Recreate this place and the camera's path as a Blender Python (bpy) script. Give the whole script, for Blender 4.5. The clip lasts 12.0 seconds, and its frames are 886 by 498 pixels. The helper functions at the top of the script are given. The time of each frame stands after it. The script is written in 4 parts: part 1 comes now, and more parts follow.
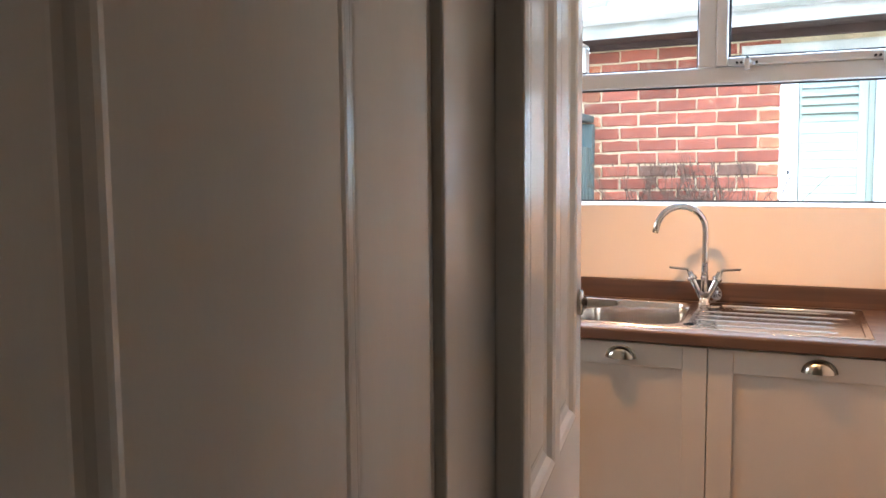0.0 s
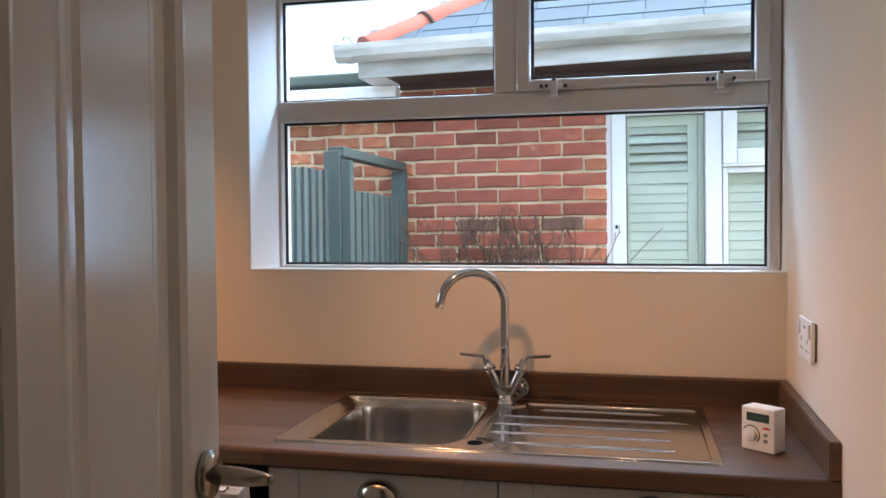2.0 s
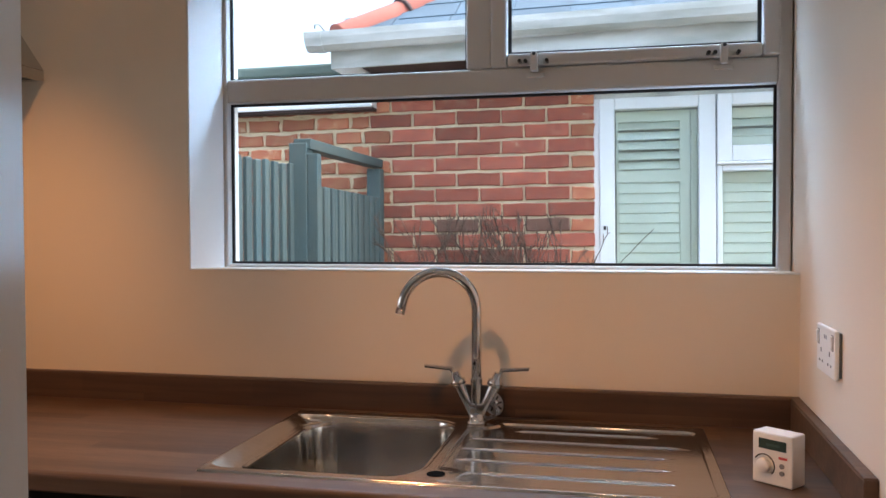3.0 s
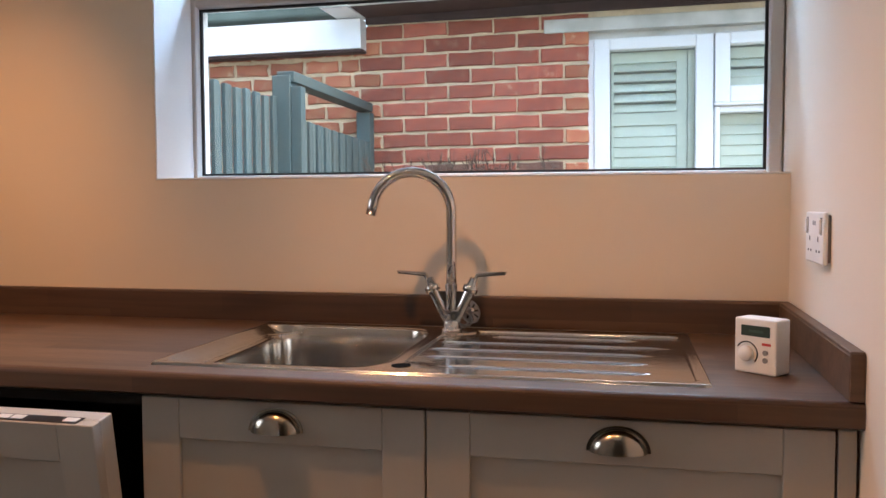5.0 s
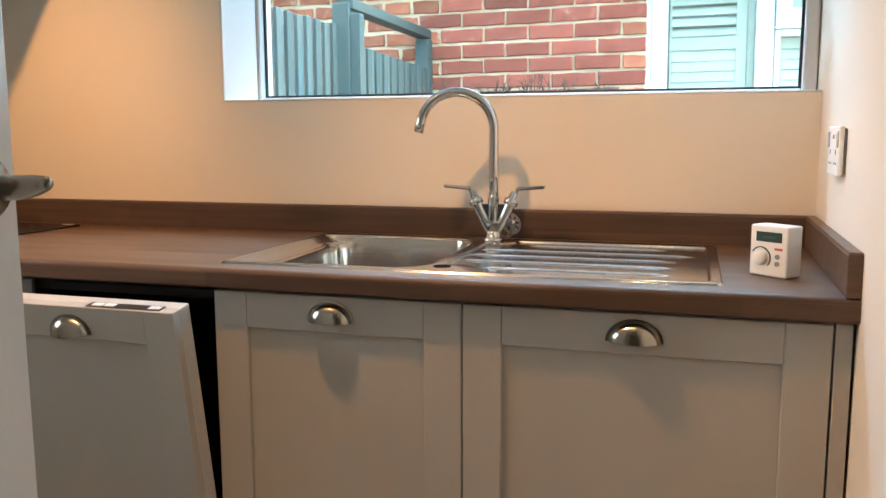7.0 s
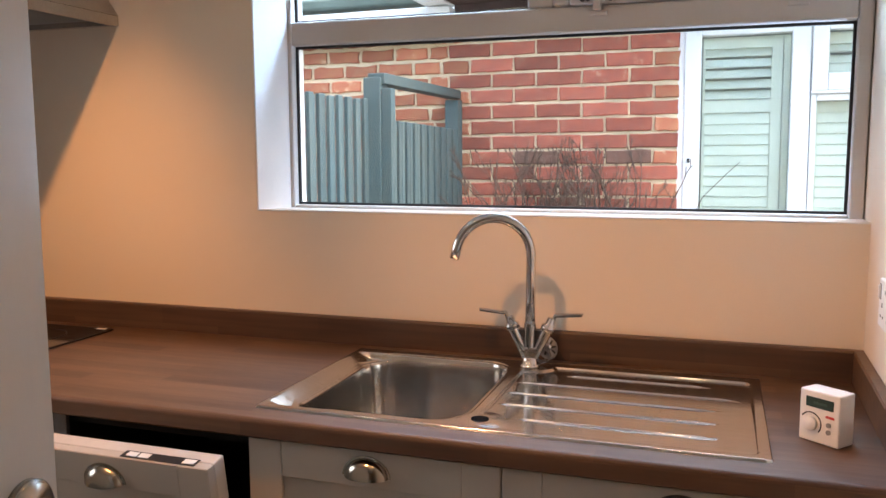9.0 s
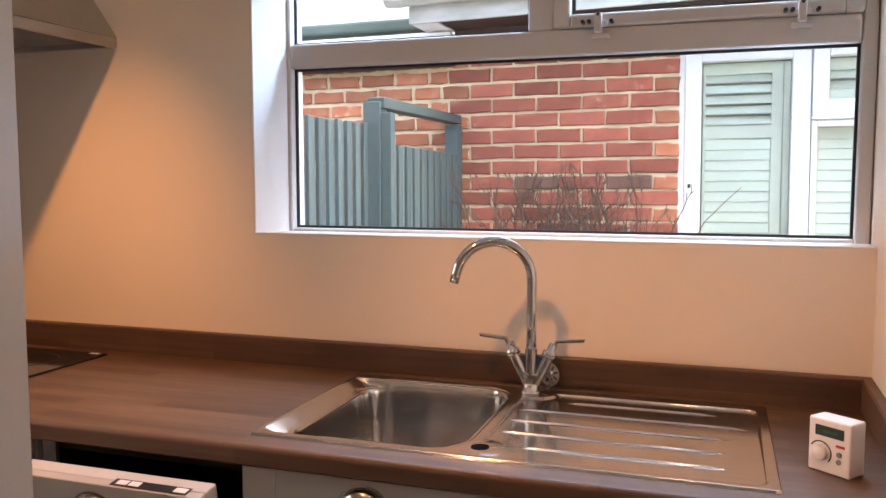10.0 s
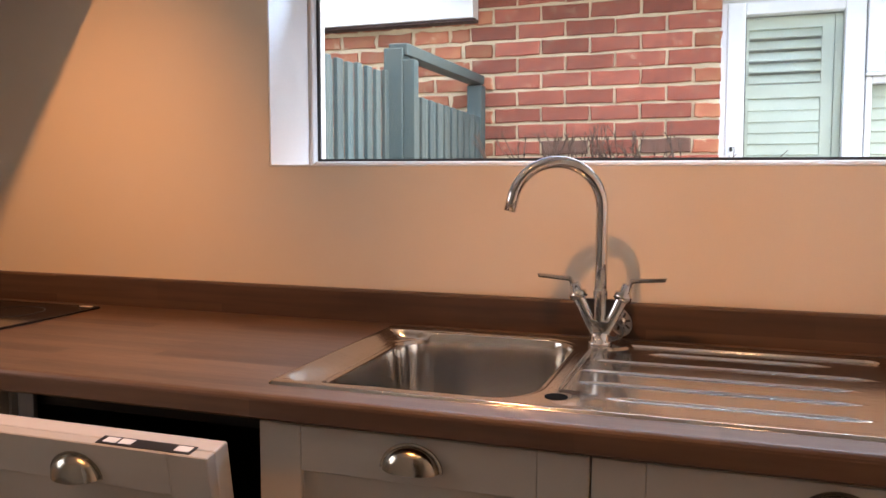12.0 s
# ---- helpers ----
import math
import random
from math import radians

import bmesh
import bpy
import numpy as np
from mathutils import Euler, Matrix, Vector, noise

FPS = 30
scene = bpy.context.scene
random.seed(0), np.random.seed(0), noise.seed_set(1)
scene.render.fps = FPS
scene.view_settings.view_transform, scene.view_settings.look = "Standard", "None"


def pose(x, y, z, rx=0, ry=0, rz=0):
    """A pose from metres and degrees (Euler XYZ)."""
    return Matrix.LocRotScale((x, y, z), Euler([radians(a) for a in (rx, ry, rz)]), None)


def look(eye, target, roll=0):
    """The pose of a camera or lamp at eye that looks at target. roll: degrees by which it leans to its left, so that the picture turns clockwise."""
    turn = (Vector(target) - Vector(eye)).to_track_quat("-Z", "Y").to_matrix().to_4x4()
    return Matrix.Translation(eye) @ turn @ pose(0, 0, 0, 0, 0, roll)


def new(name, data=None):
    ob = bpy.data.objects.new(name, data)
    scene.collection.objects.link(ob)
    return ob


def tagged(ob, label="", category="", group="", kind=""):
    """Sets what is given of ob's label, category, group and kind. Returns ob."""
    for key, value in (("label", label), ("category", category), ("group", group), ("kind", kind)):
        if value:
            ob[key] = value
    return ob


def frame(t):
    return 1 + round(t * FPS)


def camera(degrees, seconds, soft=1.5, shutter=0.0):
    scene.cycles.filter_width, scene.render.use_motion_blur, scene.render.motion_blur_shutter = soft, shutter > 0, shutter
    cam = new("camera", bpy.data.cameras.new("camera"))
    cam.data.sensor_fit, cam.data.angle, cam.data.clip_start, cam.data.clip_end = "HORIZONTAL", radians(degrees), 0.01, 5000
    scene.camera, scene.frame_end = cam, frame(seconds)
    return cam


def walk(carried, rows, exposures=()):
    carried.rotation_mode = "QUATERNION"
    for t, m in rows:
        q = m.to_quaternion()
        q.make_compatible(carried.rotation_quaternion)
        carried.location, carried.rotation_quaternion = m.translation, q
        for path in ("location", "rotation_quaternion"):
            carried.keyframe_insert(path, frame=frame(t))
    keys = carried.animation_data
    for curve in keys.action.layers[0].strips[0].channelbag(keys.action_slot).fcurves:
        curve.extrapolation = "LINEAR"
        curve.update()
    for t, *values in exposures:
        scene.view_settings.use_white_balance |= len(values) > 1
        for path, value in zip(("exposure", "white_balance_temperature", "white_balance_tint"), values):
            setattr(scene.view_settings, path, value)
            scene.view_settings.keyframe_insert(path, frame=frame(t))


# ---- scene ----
# camera and walk
cam = camera(56.2, 12.0, soft=1.5)
PATH = [
    (0, (-0.408, -3.011, 1.382), (-1.188, -1.179, 1.191), -0.5),
    (0.5, (-0.411, -2.778, 1.383), (-1.089, -0.901, 1.261), -0.4),
    (1, (-0.466, -2.565, 1.382), (-1.06, -0.657, 1.305), -0.4),
    (1.5, (-0.451, -2.395, 1.377), (-0.963, -0.463, 1.309), -0.3),
    (2, (-0.368, -2.174, 1.377), (-0.816, -0.226, 1.313), -0.4),
    (2.5, (-0.335, -2.041, 1.358), (-0.758, -0.087, 1.299), -0.2),
    (2.7, (-0.352, -1.981, 1.354), (-0.772, -0.026, 1.303), -0.2),
    (4.3, (-0.398, -1.704, 1.262), (-0.832, 0.248, 1.212), -0.1),
    (4.5, (-0.394, -1.74, 1.238), (-0.821, 0.213, 1.181), -0.1),
    (5, (-0.329, -1.807, 1.186), (-0.757, 0.143, 1.077), -0.2),
    (5.5, (-0.274, -1.908, 1.144), (-0.727, 0.031, 0.951), -0.2),
    (6, (-0.263, -1.965, 1.094), (-0.767, -0.044, 0.861), -0.1),
    (6.5, (-0.253, -1.969, 1.09), (-0.803, -0.063, 0.834), -0.2),
    (7, (-0.251, -1.931, 1.157), (-0.826, -0.035, 0.885), -0.2),
    (7.5, (-0.288, -1.876, 1.241), (-0.882, 0.013, 0.964), -0.1),
    (7.7, (-0.31, -1.863, 1.253), (-0.91, 0.025, 0.973), -0.1),
    (9.3, (-0.289, -1.885, 1.409), (-0.924, -0.001, 1.197), -0.1),
    (9.5, (-0.295, -1.884, 1.403), (-0.927, 0.003, 1.207), 0.0),
    (10, (-0.3, -1.856, 1.389), (-0.934, 0.033, 1.217), -0.0),
    (10.5, (-0.322, -1.828, 1.361), (-0.956, 0.062, 1.197), 0.0),
    (11, (-0.385, -1.756, 1.322), (-1.023, 0.132, 1.156), 0.0),
    (11.5, (-0.457, -1.652, 1.306), (-1.097, 0.235, 1.137), 0.0),
    (12, (-0.472, -1.623, 1.231), (-1.115, 0.262, 1.049), 0.1),
]
EXPOSURES = [(0.0, 3.55, 6250, 11), (0.5, 3.08, 6350, 11), (1.0, 2.7, 6400, 11), (1.5, 2.4, 6450, 11), (2.5, 2.15, 6400, 11), (4.5, 2.05, 6500, 16), (5.0, 2.36, 6400, 13), (5.5, 2.64, 6150, 6),
             (6.0, 2.92, 5930, 0), (6.5, 3.12, 5850, -1), (7.0, 3.10, 5860, -4), (7.5, 3.03, 5940, -1), (9.5, 2.60, 6850, 18), (10.5, 2.70, 7000, 21), (12.0, 2.62, 7060, 19)]
walk(cam, [(t, look(eye, target, roll)) for t, eye, target, roll in PATH], EXPOSURES)

# world, sun and lamps
world = bpy.data.worlds.new("world")
scene.world = world
world.use_nodes = True
wn = world.node_tree.nodes
sky = wn.new("ShaderNodeTexSky")
sky.sky_type, sky.sun_disc = "NISHITA", False
sky.sun_elevation, sky.sun_rotation = radians(62), radians(90)
sky.air_density, sky.dust_density, sky.ozone_density = 1.0, 3.0, 1.0
world.node_tree.links.new(sky.outputs[0], wn["Background"].inputs[0])
wn["Background"].inputs[1].default_value = 0.15


def sun_lamp():
    lamp = bpy.data.lights.new("sun", "SUN")
    lamp.energy, lamp.angle, lamp.color = 1.85, radians(110), (0.97, 0.98, 1.0)
    ob = new("sun", lamp)
    ob.matrix_world = look((4.0, 1.5, 8.0), (0.0, 0.0, 0.0))


sun_lamp()
WARM = (1.0, 0.435, 0.145)
SPOTS = [((-1.507, -0.80, 2.28), (-2.16, -0.24, 0.6), 76, 12.0), ((-1.07, -0.94, 2.28), (-0.42, -0.44, 0.3), 84, 9.4), ((-0.40, -1.05, 2.28), (-0.40, -0.70, 0.0), 80, 0.35)]


def spot_lamp(where, aim, cone, power):
    lamp = bpy.data.lights.new("spot", "SPOT")
    lamp.energy, lamp.color, lamp.shadow_soft_size = power, WARM, 0.026
    lamp.spot_size, lamp.spot_blend = radians(cone), 0.9
    ob = new("spot", lamp)
    ob.matrix_world = look(where, aim)


for where, aim, cone, power in SPOTS:
    spot_lamp(where, aim, cone, power)


def window_daylight():
    """Light of the high sky that falls in through the window opening, from its outer head."""
    lamp = bpy.data.lights.new("window_daylight", "AREA")
    lamp.shape, lamp.size, lamp.size_y, lamp.energy, lamp.color = "RECTANGLE", 1.36, 0.09, 6.2, (0.45, 0.70, 1.0)
    ob = new("window_daylight", lamp)
    ob.matrix_world = look((-0.72, 0.21, 2.085), (-0.72, 0.04, 1.55))


window_daylight()


def jamb_daylight():
    """Light of the open sky beside the house, from the outer right edge of the window opening."""
    lamp = bpy.data.lights.new("jamb_daylight", "AREA")
    lamp.shape, lamp.size, lamp.size_y, lamp.energy, lamp.color = "RECTANGLE", 0.08, 0.80, 1.9, (0.45, 0.70, 1.0)
    ob = new("jamb_daylight", lamp)
    ob.matrix_world = look((-0.006, 0.205, 1.655), (-1.4, 0.12, 1.655))


jamb_daylight()


def west_fill():
    """Added fill lamp in daylight colour, in a closed niche of the unseen end wall."""
    lamp = bpy.data.lights.new("west_fill", "AREA")
    lamp.shape, lamp.size, lamp.size_y, lamp.energy, lamp.color = "RECTANGLE", 0.96, 1.06, 1.0, (0.92, 0.96, 1.0)
    lamp.spread = radians(80)
    ob = new("west_fill", lamp)
    ob.matrix_world = look((-3.19, -1.25, 1.55), (0.0, -1.10, 1.20))


west_fill()


def hall_fill():
    """Added lamp in a closed niche of the unseen hall wall, behind the camera."""
    lamp = bpy.data.lights.new("hall_fill", "AREA")
    lamp.shape, lamp.size, lamp.size_y, lamp.energy, lamp.color = "RECTANGLE", 0.72, 1.16, 0.26, (1.0, 0.92, 0.83)
    ob = new("hall_fill", lamp)
    ob.matrix_world = look((-1.995, -3.97, 1.45), (0.5, -3.97, 1.40))


hall_fill()


# materials
def material(name, colour, rough=0.6, metal=0.0, vary=0.06, scale=6.0, fine=90.0, bump=0.1, coat=0.0, per_object=0.0, stretch=(1, 1, 1), second=None, relief=0.002, smear=None):
    """A surface with broad stains, fine grain and relief; second: the colour of the stains; smear: the colour of small crusts on it."""
    m = bpy.data.materials.new(name)
    m.use_nodes = True
    n, l = m.node_tree.nodes, m.node_tree.links
    bsdf = n["Principled BSDF"]
    bsdf.inputs["Metallic"].default_value = metal
    bsdf.inputs["Coat Weight"].default_value = coat
    co, mp = n.new("ShaderNodeTexCoord"), n.new("ShaderNodeMapping")
    mp.inputs["Scale"].default_value = stretch
    l.new(co.outputs["Object"], mp.inputs["Vector"])
    broad, grain = n.new("ShaderNodeTexNoise"), n.new("ShaderNodeTexNoise")
    broad.inputs["Scale"].default_value, broad.inputs["Detail"].default_value = scale, 5
    grain.inputs["Scale"].default_value, grain.inputs["Detail"].default_value = fine, 3
    l.new(mp.outputs[0], broad.inputs["Vector"]), l.new(mp.outputs[0], grain.inputs["Vector"])
    mix, ramp = n.new("ShaderNodeMix"), n.new("ShaderNodeMapRange")
    mix.data_type = "RGBA"
    ramp.inputs["From Min"].default_value, ramp.inputs["From Max"].default_value = 0.35, 0.7
    l.new(broad.outputs["Fac"], ramp.inputs["Value"]), l.new(ramp.outputs[0], mix.inputs["Factor"])
    dark = second or tuple(c * (1 - 2.2 * vary) for c in colour)
    mix.inputs[6].default_value, mix.inputs[7].default_value = (*colour, 1), (*dark, 1)
    hsv = n.new("ShaderNodeHueSaturation")
    l.new(mix.outputs[2], hsv.inputs["Color"])
    if smear:
        crust, cut, lime = n.new("ShaderNodeTexNoise"), n.new("ShaderNodeMapRange"), n.new("ShaderNodeMix")
        crust.inputs["Scale"].default_value, crust.inputs["Detail"].default_value, crust.inputs["Roughness"].default_value = 17, 7, 0.68
        cut.inputs["From Min"].default_value, cut.inputs["From Max"].default_value, cut.inputs["To Max"].default_value = 0.57, 0.68, 0.75
        lime.data_type = "RGBA"
        world_place = n.new("ShaderNodeNewGeometry")
        l.new(world_place.outputs["Position"], crust.inputs["Vector"]), l.new(crust.outputs["Fac"], cut.inputs["Value"])
        l.new(cut.outputs[0], lime.inputs["Factor"]), l.new(mix.outputs[2], lime.inputs[6])
        lime.inputs[7].default_value = (*smear, 1)
        l.new(lime.outputs[2], hsv.inputs["Color"])
    val, add = n.new("ShaderNodeMapRange"), n.new("ShaderNodeMath")
    val.inputs["To Min"].default_value, val.inputs["To Max"].default_value = 1 - vary, 1 + vary
    l.new(grain.outputs["Fac"], val.inputs["Value"])
    if per_object:
        info, each = n.new("ShaderNodeObjectInfo"), n.new("ShaderNodeMapRange")
        each.inputs["To Min"].default_value, each.inputs["To Max"].default_value = -per_object, per_object
        l.new(info.outputs["Random"], each.inputs["Value"]), l.new(each.outputs[0], add.inputs[1])
    else:
        add.inputs[1].default_value = 0.0
    l.new(val.outputs[0], add.inputs[0]), l.new(add.outputs[0], hsv.inputs["Value"])
    l.new(hsv.outputs[0], bsdf.inputs["Base Color"])
    rr = n.new("ShaderNodeMapRange")
    rr.inputs["To Min"].default_value, rr.inputs["To Max"].default_value = max(0.02, rough - 0.06), min(1, rough + 0.06)
    l.new(broad.outputs["Fac"], rr.inputs["Value"]), l.new(rr.outputs[0], bsdf.inputs["Roughness"])
    if bump:
        b = n.new("ShaderNodeBump")
        b.inputs["Strength"].default_value, b.inputs["Distance"].default_value = bump, relief
        l.new(grain.outputs["Fac"], b.inputs["Height"]), l.new(b.outputs[0], bsdf.inputs["Normal"])
    return m


def stave_wood(name):
    """Laminate printed as butcher's block: staves along x with their own tones and grain."""
    m = bpy.data.materials.new(name)
    m.use_nodes = True
    n, l = m.node_tree.nodes, m.node_tree.links
    bsdf = n["Principled BSDF"]
    co = n.new("ShaderNodeTexCoord")
    sep, comb = n.new("ShaderNodeSeparateXYZ"), n.new("ShaderNodeCombineXYZ")
    yz = n.new("ShaderNodeMath")
    l.new(co.outputs["Object"], sep.inputs[0])
    l.new(sep.outputs["Y"], yz.inputs[0]), l.new(sep.outputs["Z"], yz.inputs[1])
    l.new(sep.outputs["X"], comb.inputs["X"]), l.new(yz.outputs[0], comb.inputs["Y"])
    brick = n.new("ShaderNodeTexBrick")
    brick.offset, brick.offset_frequency = 0.37, 2
    for key, value in (("Scale", 1.0), ("Mortar Size", 0.0), ("Brick Width", 0.47), ("Row Height", 0.043), ("Bias", 0.0)):
        brick.inputs[key].default_value = value
    brick.inputs["Color1"].default_value, brick.inputs["Color2"].default_value = (0, 0, 0, 1), (1, 1, 1, 1)
    l.new(comb.outputs[0], brick.inputs["Vector"])
    mp = n.new("ShaderNodeMapping")
    mp.inputs["Scale"].default_value = (1.6, 26, 26)
    l.new(co.outputs["Object"], mp.inputs["Vector"])
    grain, pores = n.new("ShaderNodeTexNoise"), n.new("ShaderNodeTexNoise")
    grain.inputs["Scale"].default_value, grain.inputs["Detail"].default_value = 2.2, 6
    pores.inputs["Scale"].default_value, pores.inputs["Detail"].default_value = 16, 4
    l.new(mp.outputs[0], grain.inputs["Vector"]), l.new(mp.outputs[0], pores.inputs["Vector"])
    tone = n.new("ShaderNodeMix")
    tone.data_type = "RGBA"
    tone.inputs[6].default_value, tone.inputs[7].default_value = (0.068, 0.036, 0.022, 1), (0.122, 0.069, 0.040, 1)
    l.new(brick.outputs["Color"], tone.inputs["Factor"])
    over = n.new("ShaderNodeMix")
    over.data_type, over.blend_type = "RGBA", "MULTIPLY"
    over.inputs["Factor"].default_value = 1.0
    shade = n.new("ShaderNodeMapRange")
    shade.inputs["From Min"].default_value, shade.inputs["From Max"].default_value = 0.3, 0.7
    shade.inputs["To Min"].default_value, shade.inputs["To Max"].default_value = 0.72, 1.18
    l.new(grain.outputs["Fac"], shade.inputs["Value"])
    l.new(tone.outputs[2], over.inputs[6]), l.new(shade.outputs[0], over.inputs[7])
    l.new(over.outputs[2], bsdf.inputs["Base Color"])
    rr = n.new("ShaderNodeMapRange")
    rr.inputs["To Min"].default_value, rr.inputs["To Max"].default_value = 0.36, 0.5
    l.new(pores.outputs["Fac"], rr.inputs["Value"]), l.new(rr.outputs[0], bsdf.inputs["Roughness"])
    b = n.new("ShaderNodeBump")
    b.inputs["Strength"].default_value, b.inputs["Distance"].default_value = 0.12, 0.001
    l.new(pores.outputs["Fac"], b.inputs["Height"]), l.new(b.outputs[0], bsdf.inputs["Normal"])
    return m


def glass(name, tint=(0.96, 0.99, 0.98), ior=1.45):
    m = bpy.data.materials.new(name)
    m.use_nodes = True
    n, l = m.node_tree.nodes, m.node_tree.links
    n.remove(n["Principled BSDF"])
    clear, gloss, mix, fres = n.new("ShaderNodeBsdfTransparent"), n.new("ShaderNodeBsdfGlossy"), n.new("ShaderNodeMixShader"), n.new("ShaderNodeFresnel")
    clear.inputs[0].default_value, gloss.inputs["Roughness"].default_value = (*tint, 1), 0.02
    fres.inputs[0].default_value = ior
    l.new(fres.outputs[0], mix.inputs[0]), l.new(clear.outputs[0], mix.inputs[1]), l.new(gloss.outputs[0], mix.inputs[2])
    l.new(mix.outputs[0], n["Material Output"].inputs[0])
    return m


def emitter(name, colour, strength):
    m = bpy.data.materials.new(name)
    m.use_nodes = True
    b = m.node_tree.nodes["Principled BSDF"]
    b.inputs["Base Color"].default_value = (*colour, 1)
    b.inputs["Emission Color"].default_value, b.inputs["Emission Strength"].default_value = (*colour, 1), strength
    return m


PAINT = material("wall_paint", (0.78, 0.69, 0.58), 0.75, vary=0.02, scale=1.2, fine=260, bump=0.08, relief=0.0006)
# wall paint made whiter for the reveals, so the colour holds their daylight
REVEAL_DAYLIT = material("daylit_reveal_paint", (0.82, 0.82, 0.81), 0.6, vary=0.02, scale=1.5, fine=200, bump=0.06, relief=0.0005)
CEIL = material("ceiling_paint", (0.82, 0.81, 0.79), 0.85, vary=0.02, scale=1.0, fine=200, bump=0.06, relief=0.0006)
GLOSS = material("gloss_white_paint", (0.74, 0.72, 0.69), 0.19, vary=0.02, scale=3.0, fine=60, bump=0.06, stretch=(6, 6, 1), relief=0.0005)
# white plastic greyed, so the colour holds the frame's backlit shade
UPVC = material("shaded_white_plastic", (0.58, 0.55, 0.52), 0.35, vary=0.02, scale=4, fine=120, bump=0.03, relief=0.0004)
GASKET = material("black_rubber", (0.014, 0.014, 0.015), 0.6, vary=0.1)
PANE = glass("window_glass")
OLDPANE = glass("thin_old_glass", (0.97, 0.99, 0.98), 1.18)
SHAKER = material("cabinet_paint", (0.465, 0.427, 0.375), 0.5, vary=0.02, scale=3, fine=150, bump=0.06, stretch=(3, 3, 1), relief=0.0005)
EDGE_PAINT = material("cream_door_edge", (0.56, 0.53, 0.49), 0.45, vary=0.03, bump=0.03)
CARCASS = material("white_melamine", (0.76, 0.75, 0.73), 0.45, vary=0.02, bump=0.0)
WOOD = stave_wood("walnut_stave_laminate")
STEEL = material("brushed_steel", (0.60, 0.575, 0.54), 0.15, 1.0, vary=0.03, scale=4, fine=90, bump=0.012, stretch=(1.5, 30, 30), relief=0.0002)
NICKEL = material("satin_nickel", (0.42, 0.39, 0.34), 0.19, 1.0, vary=0.04, scale=20, fine=200, bump=0.03, relief=0.0003)
CHROME = material("chrome", (0.66, 0.66, 0.66), 0.05, 1.0, vary=0.02, scale=20, fine=200, bump=0.0)
WHITE = material("white_abs", (0.82, 0.80, 0.77), 0.4, vary=0.02, scale=20, fine=300, bump=0.04, relief=0.0003)
HOLE = material("hole_black", (0.008, 0.008, 0.008), 0.95, bump=0.0)
HOLE.node_tree.nodes["Principled BSDF"].inputs["IOR"].default_value = 1.05
CONCRETE = material("white_painted_concrete", (0.62, 0.62, 0.58), 0.8, vary=0.06, scale=7, fine=50, bump=0.3, second=(0.42, 0.42, 0.38))
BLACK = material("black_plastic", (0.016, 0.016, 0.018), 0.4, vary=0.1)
HOBGLASS = material("hob_glass", (0.010, 0.010, 0.011), 0.06, vary=0.05, bump=0.0)
LCDTEXT = material("lcd_digits", (0.035, 0.08, 0.06), 0.7, bump=0.0)
LCD = material("lcd_screen", (0.014, 0.040, 0.030), 0.65, vary=0.08, bump=0.0)
RED = material("red_print", (0.55, 0.05, 0.04), 0.5, bump=0.0)
GREY = material("grey_print", (0.25, 0.25, 0.25), 0.5, bump=0.0)
VINYL = material("floor_vinyl", (0.42, 0.385, 0.34), 0.5, vary=0.08, scale=2.5, fine=60)
CARPET = material("hall_carpet", (0.30, 0.26, 0.22), 0.95, vary=0.12, scale=3, fine=220, bump=0.6)
BRICK = material("red_brick", (0.40, 0.110, 0.068), 0.90, vary=0.17, scale=26, fine=170, bump=0.7, per_object=0.30, second=(0.25, 0.078, 0.055), relief=0.004, smear=(0.50, 0.30, 0.20))
BRICK_OLD = material("weathered_brick", (0.37, 0.10, 0.055), 0.9, vary=0.16, scale=15, fine=140, bump=0.7, per_object=0.30, second=(0.46, 0.19, 0.10), relief=0.004, smear=(0.62, 0.46, 0.29))
BRICK_DARK = material("burnt_brick", (0.19, 0.095, 0.068), 0.9, vary=0.15, scale=25, fine=150, bump=0.5, second=(0.2, 0.10, 0.07), relief=0.003)
MORTAR = material("mortar", (0.74, 0.60, 0.40), 0.95, vary=0.14, scale=9, fine=120, bump=0.6, relief=0.004)
FENCE = material("teal_fence_paint", (0.041, 0.074, 0.081), 0.7, vary=0.16, scale=7, fine=60, bump=0.4, stretch=(4, 4, 0.6), per_object=0.22, second=(0.062, 0.080, 0.074), relief=0.002)
GUTTER = material("weathered_white_plastic", (0.68, 0.69, 0.69), 0.5, vary=0.10, scale=4, fine=45, bump=0.15, stretch=(0.6, 2, 2), second=(0.34, 0.35, 0.32))
SLATE = material("roof_slate", (0.058, 0.105, 0.150), 0.7, vary=0.12, scale=5, fine=60, bump=0.3, per_object=0.15)
RIDGE = material("red_ridge_tile", (0.30, 0.085, 0.06), 0.8, vary=0.12, scale=8, fine=70, bump=0.4)
SOFFIT = material("dark_soffit_timber", (0.055, 0.028, 0.026), 0.8, vary=0.2, scale=8, fine=60, bump=0.3)
FELT = material("green_roof_felt", (0.11, 0.15, 0.13), 0.9, vary=0.15, scale=9, fine=120, bump=0.4)
NWHITE = material("neighbour_white_paint", (0.82, 0.83, 0.83), 0.4, vary=0.03, bump=0.04)
SHUTTER = material("pale_green_shutter", (0.65, 0.68, 0.59), 0.5, vary=0.04, bump=0.05)
NROOM = material("neighbour_room", (0.34, 0.36, 0.34), 0.9, vary=0.05)
TWIG = material("twig_bark", (0.100, 0.060, 0.042), 0.85, vary=0.2, scale=30, fine=200, bump=0.3)
SOIL = material("garden_ground", (0.16, 0.15, 0.12), 0.95, vary=0.2, scale=2, fine=40, bump=0.6, relief=0.02)
